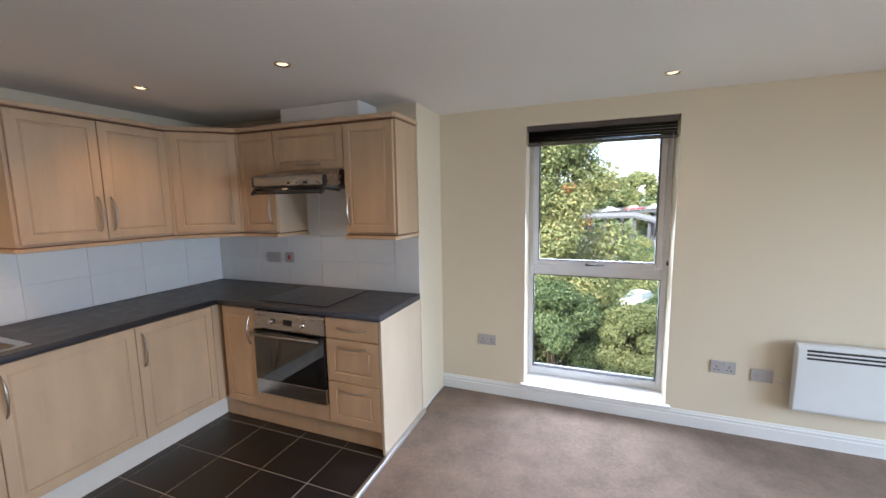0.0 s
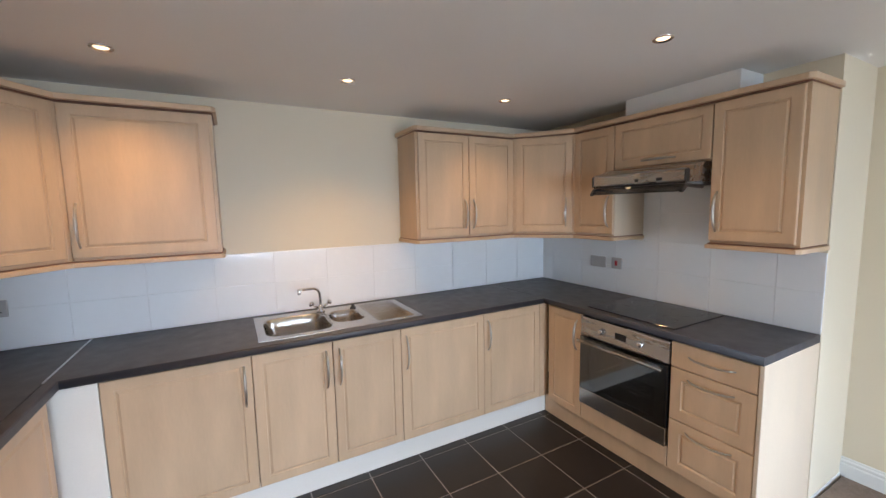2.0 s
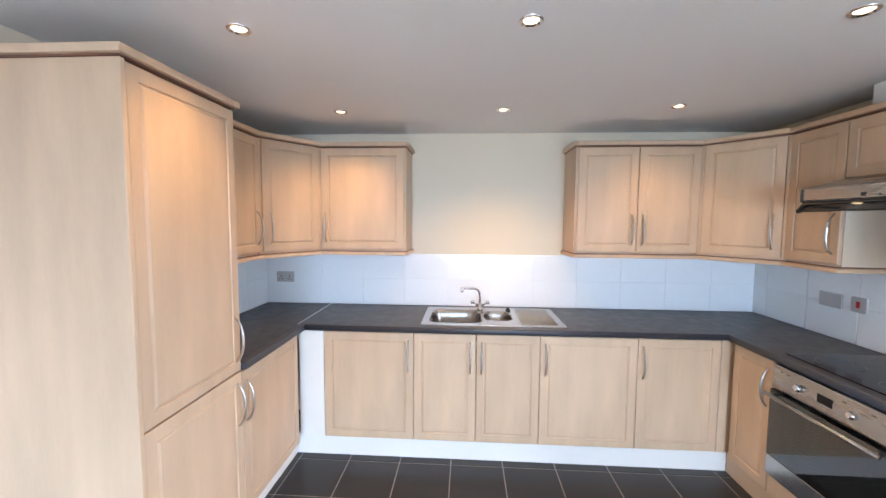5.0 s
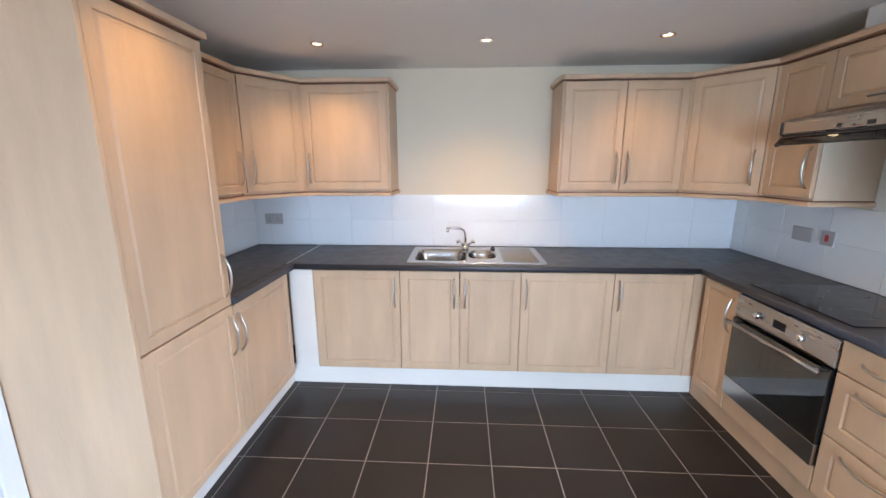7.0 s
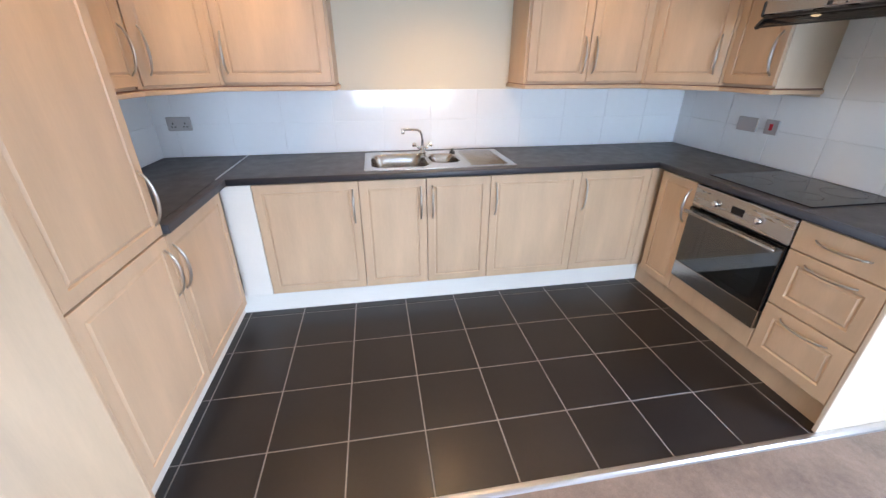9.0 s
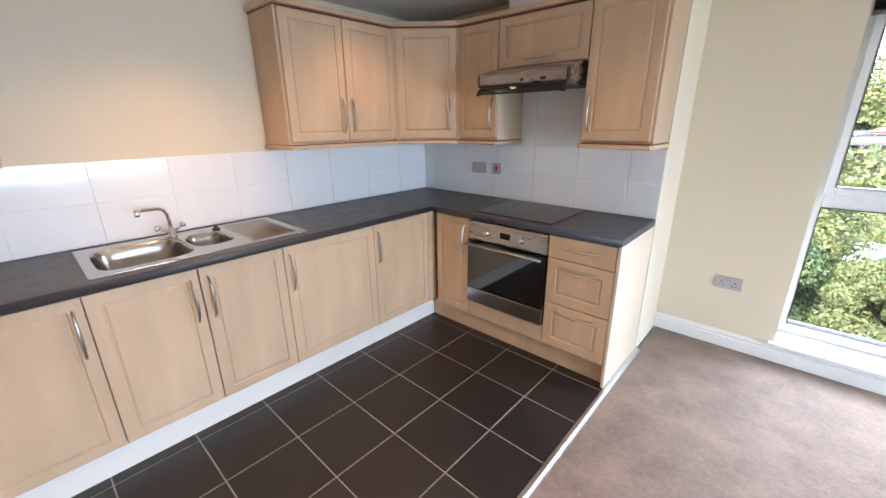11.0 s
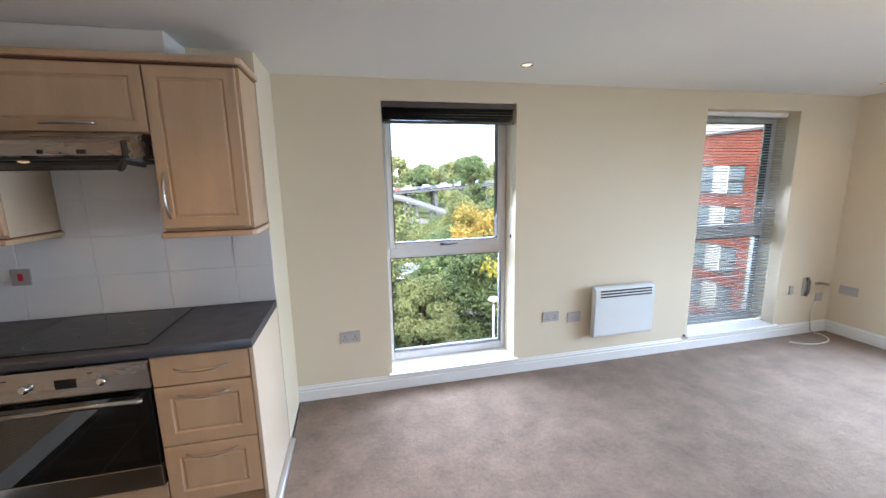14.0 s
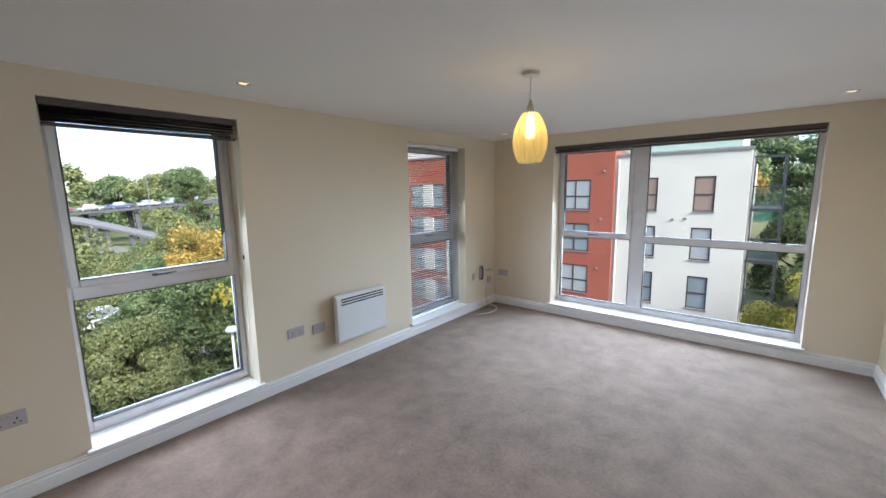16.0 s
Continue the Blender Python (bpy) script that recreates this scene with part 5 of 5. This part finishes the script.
for k in range(10):
    wires = bmesh.new()
    for q in range(7):
        box(-0.01, 0.01, 1.59 - 2.0 * k, 3.49 - 2.0 * k, 0.12 + 0.12 * q, 0.2 + 0.12 * q, bm=wires)
    part("mesh_panel", wires, FENCE_GREEN, fence)
plant(88, 49.5, 3.5, 1.8, LEAF_ORANGE, "orange autumn tree behind the balconies", 75, 8000, 0.18, 0.3)

# flyover with parked cars
fly = thing("flyover", pose(-10, 106, -0.9, 0, -3.4, 0), "concrete flyover carried on columns", "bridge")
part("deck", box(-40, 75, 0, 9, -2.4, -1.9), CONCRETE, fly)
for y in (0.1, 8.8):
    for z in (-1.5, -1.15):
        part("rail", box(-40, 75, y, y + 0.1, z, z + 0.1), POST_GREY, fly, "grey steel railing")
    for k in range(58):
        part("railing_post", box(-40 + 2 * k, -39.92 + 2 * k, y + 0.01, y + 0.09, -1.899, -1.05), POST_GREY, fly)
for k in range(15):
    part("column", box(-36 + 7.5 * k, -35.2 + 7.5 * k, 1.0, 1.8, GZ - 4, -2.401), CONCRETE, fly)
    part("column", box(-36 + 7.5 * k, -35.2 + 7.5 * k, 7.0, 7.8, GZ - 4, -2.401), CONCRETE, fly)
    part("cross_beam", box(-36.2 + 7.5 * k, -35.0 + 7.5 * k, 0.4, 8.6, -2.9, -2.402), CONCRETE, fly)
ramp_ = thing("flyover_ramp", pose(0, 0, 0), "curved concrete ramp leading down from the flyover", "bridge")
RAMP = [(-6, 103.6, -3.2), (3, 103.4, -2.7), (9.5, 102.6, -2.6), (12.5, 101.6, -3.3), (15.5, 100.4, -4.3), (19, 99, -5.6), (24.5, 96.5, -7.6)]


def ramp_strip(lo, hi, z0, z1):
    """A strip along the ramp between two sideways offsets and two heights."""
    bm, rows = bmesh.new(), []
    for k, p in enumerate(RAMP):
        a, b = Vector(RAMP[max(k - 1, 0)]), Vector(RAMP[min(k + 1, len(RAMP) - 1)])
        side = (b - a).cross(Vector((0, 0, 1))).normalized()
        rows.append([bm.verts.new(Vector(p) + side * o + Vector((0, 0, z))) for o, z in ((lo, z0), (hi, z0), (hi, z1), (lo, z1))])
    for p, q in zip(rows, rows[1:]):
        for i in range(4):
            bm.faces.new((p[i], p[(i + 1) % 4], q[(i + 1) % 4], q[i]))
    bm.faces.new(rows[0][::-1])
    bm.faces.new(rows[-1])
    bmesh.ops.recalc_face_normals(bm, faces=bm.faces[:])
    return bm


part("deck", ramp_strip(-1.2, 1.2, -0.5, 0.0), CONCRETE, ramp_)
part("parapet", ramp_strip(1.05, 1.2, 0.001, 0.75), POST_GREY, ramp_)
part("parapet", ramp_strip(-1.2, -1.05, 0.001, 0.75), POST_GREY, ramp_)
for x, y, z in RAMP[1:6]:
    part("column", box(x - 0.3, x + 0.3, y - 0.3, y + 0.3, GZ, z - 0.45), CONCRETE, ramp_)


def car(m, paint, label):
    c = thing("parked_car", m, label, "car")
    part("body", prism([(-0.85, 0.3), (-0.88, 0.75), (-0.8, 0.85), (0.8, 0.85), (0.88, 0.75), (0.85, 0.3)], -2.1, 2.1, 0.06), paint, c)
    cab = bmesh.new()
    lo = [(-1.3, -0.78), (1.2, -0.78), (1.2, 0.78), (-1.3, 0.78)]
    hi = [(-0.9, -0.62), (0.5, -0.62), (0.5, 0.62), (-0.9, 0.62)]
    a, b = [cab.verts.new((x, y, 0.84)) for x, y in lo], [cab.verts.new((x, y, 1.38)) for x, y in hi]
    for i in range(4):
        cab.faces.new((a[i], a[(i + 1) % 4], b[(i + 1) % 4], b[i]))
    cab.faces.new(a[::-1])
    part("window", cab, FAR_GLASS, c, "dark car windows")
    part("roof", box(-0.92, 0.52, -0.63, 0.63, 1.381, 1.43, 0.02), paint, c)
    for x in (-1.3, 1.3):
        for y in (-0.85, 0.67):
            wh = part("wheel", lathe([(0.31, 0), (0.31, 0.18)], 16), TYRE, c, m=pose(x, y + 0.18, 0.31, 90))
            part("rim", lathe([(0.18, 0), (0.17, 0.005)], 12), METAL_TRIM, wh, m=pose(0, 0, 0.181))


for i, (x, paint) in enumerate(((-3.2, 1), (4.5, 0), (9.8, 1), (14.6, 0), (19.5, 3), (24.6, 2), (29.8, 0), (34.5, 3))):
    car(pose(x, 108, -2.8 + (x + 10) * math.tan(radians(3.4)), 0, -3.4, 0), CAR_PAINTS[paint], ("silver", "red", "white", "blue")[paint] + " car on the flyover")
for i, (x, y, paint) in enumerate(((6.4, 88, 2), (9.6, 90, 0))):
    car(pose(x, y, GZ + 0.1, 0, 0, 70), CAR_PAINTS[paint], ("silver", "red", "white", "blue")[paint] + " car parked in the yard")

car(pose(4.6, 40, GZ, 0, 0, 55), CAR_PAINTS[2], "white car parked between the bushes")

# lamp posts
lp = thing("street_lamp", pose(2.19, 7.63, GZ), "pale street lamp post with a round white head", "street lamp")
part("post", sweep([(0, 0, 0), (0, 0, 2), (0, 0, 7.56)], [0.05, 0.036, 0.022], 12), LAMP_HEAD, lp, smooth=True)
part("head", lathe([(0.025, 7.55), (0.1, 7.57), (0.12, 7.61), (0.09, 7.65), (0.02, 7.67)], 20), LAMP_HEAD, lp, "flat round white lamp head", True)
mast = thing("lighting_mast", pose(*at(12.9, 104), GZ), "tall grey lighting mast on the flyover", "street lamp")
part("post", sweep([(0, 0, 0), (0, 0, 14)], [0.09, 0.06], 10), POST_GREY, mast, smooth=True)
part("head", box(-0.8, 0.8, -0.1, 0.1, 14.0, 14.1), POST_GREY, mast)

# ---- tiles, last ----
def tile_mesh(w, h, t, material, bevel=0.0015):
    bm = box(0, w, 0, h, 0, t)
    bmesh.ops.bevel(bm, geom=[e for e in bm.edges if all(abs(v.co.z - t) < 1e-6 for v in e.verts)], offset=bevel, segments=1, affect="EDGES")
    return link_mesh("tile", bm, material)


def tiled(holder, m, x_edges, z_edges, skip, material, thick, gap, uneven=0.0):
    """Tiles in the local plane of m (x along, y up, z out), between the given joint lines; uneven tilts each by a few tenths of a degree."""
    cache, rng = {}, random.Random(len(x_edges))
    for a, b in zip(x_edges, x_edges[1:]):
        for c, d in zip(z_edges, z_edges[1:]):
            if skip(a, b, c, d):
                continue
            key = (round(b - a, 4), round(d - c, 4))
            if key not in cache:
                cache[key] = tile_mesh(b - a - gap, d - c - gap, thick, material)
            ob = new("tile", cache[key])
            ob.parent = holder
            ob.matrix_basis = m @ pose(a + gap / 2, c + gap / 2, 0.0006 if uneven else 0, rng.uniform(-uneven, uneven), rng.uniform(-uneven, uneven), 0)


def lines(lo, hi, start, step):
    k = math.ceil((lo - start) / step + 0.08)
    out = [lo]
    while start + k * step < hi - 0.02:
        out.append(start + k * step)
        k += 1
    return out + [hi]


floor_bed = thing("floor_tiles", pose(0, 0, 0), "dark ceramic kitchen floor tiles with grey grout", "floor", kind="structure")
tiled(floor_bed, pose(0, 0, -0.006), lines(XW, XTHR - 0.012, -1.668, 0.345), lines(YS, YH, 0.35, 0.338),
      lambda a, b, c, d: False, FLOOR_TILE, 0.0065, 0.006)
west = thing("splashback_tiles", pose(XW, 0, 0, 0, 0, 90), "white glazed wall tiles above the worktop", "tiles", kind="structure")
part("grout", box(YS + 0.001, YH - 0.001, -0.005, -0.0005, CT + 0.001, 1.326), GROUT_WHITE, west)
tiled(west, pose(0, -0.005, 0, 90), lines(YS, YH - 0.008, 0.284, 0.338), [CT + 0.001, 1.124, 1.326], lambda a, b, c, d: False, WALL_TILE, 0.0035, 0.002, 0.22)
north = thing("splashback_tiles", pose(0, YH, 0), "white glazed wall tiles behind the hob", "tiles", kind="structure")
part("grout", box(XW + 0.001, XR - 0.001, -0.005, -0.0005, CT + 0.001, 1.326), GROUT_WHITE, north)
part("grout", box(-1.998, -1.406, -0.005, -0.0005, 1.326, 1.8), GROUT_WHITE, north)
tiled(north, pose(0, -0.005, 0, 90), lines(XW + 0.008, XR, -1.213, 0.332), [CT + 0.001, 1.122, 1.326], lambda a, b, c, d: False, WALL_TILE, 0.0035, 0.002, 0.22)
tiled(north, pose(0, -0.005, 0, 90), [-1.998, -1.877, -1.545, -1.406], [1.326, 1.519, 1.717, 1.8], lambda a, b, c, d: False, WALL_TILE, 0.0035, 0.002, 0.22)
south = thing("splashback_tiles", pose(0, YS, 0, 0, 0, 180), "white glazed wall tiles beside the tall unit", "tiles", kind="structure")
part("grout", box(1.675, -XW - 0.009, -0.005, -0.0005, CT + 0.001, 1.326), GROUT_WHITE, south)
tiled(south, pose(0, -0.005, 0, 90), lines(1.675, -XW - 0.009, 1.675, 0.338), [CT + 0.001, 1.124, 1.326], lambda a, b, c, d: False, WALL_TILE, 0.0035, 0.002, 0.22)
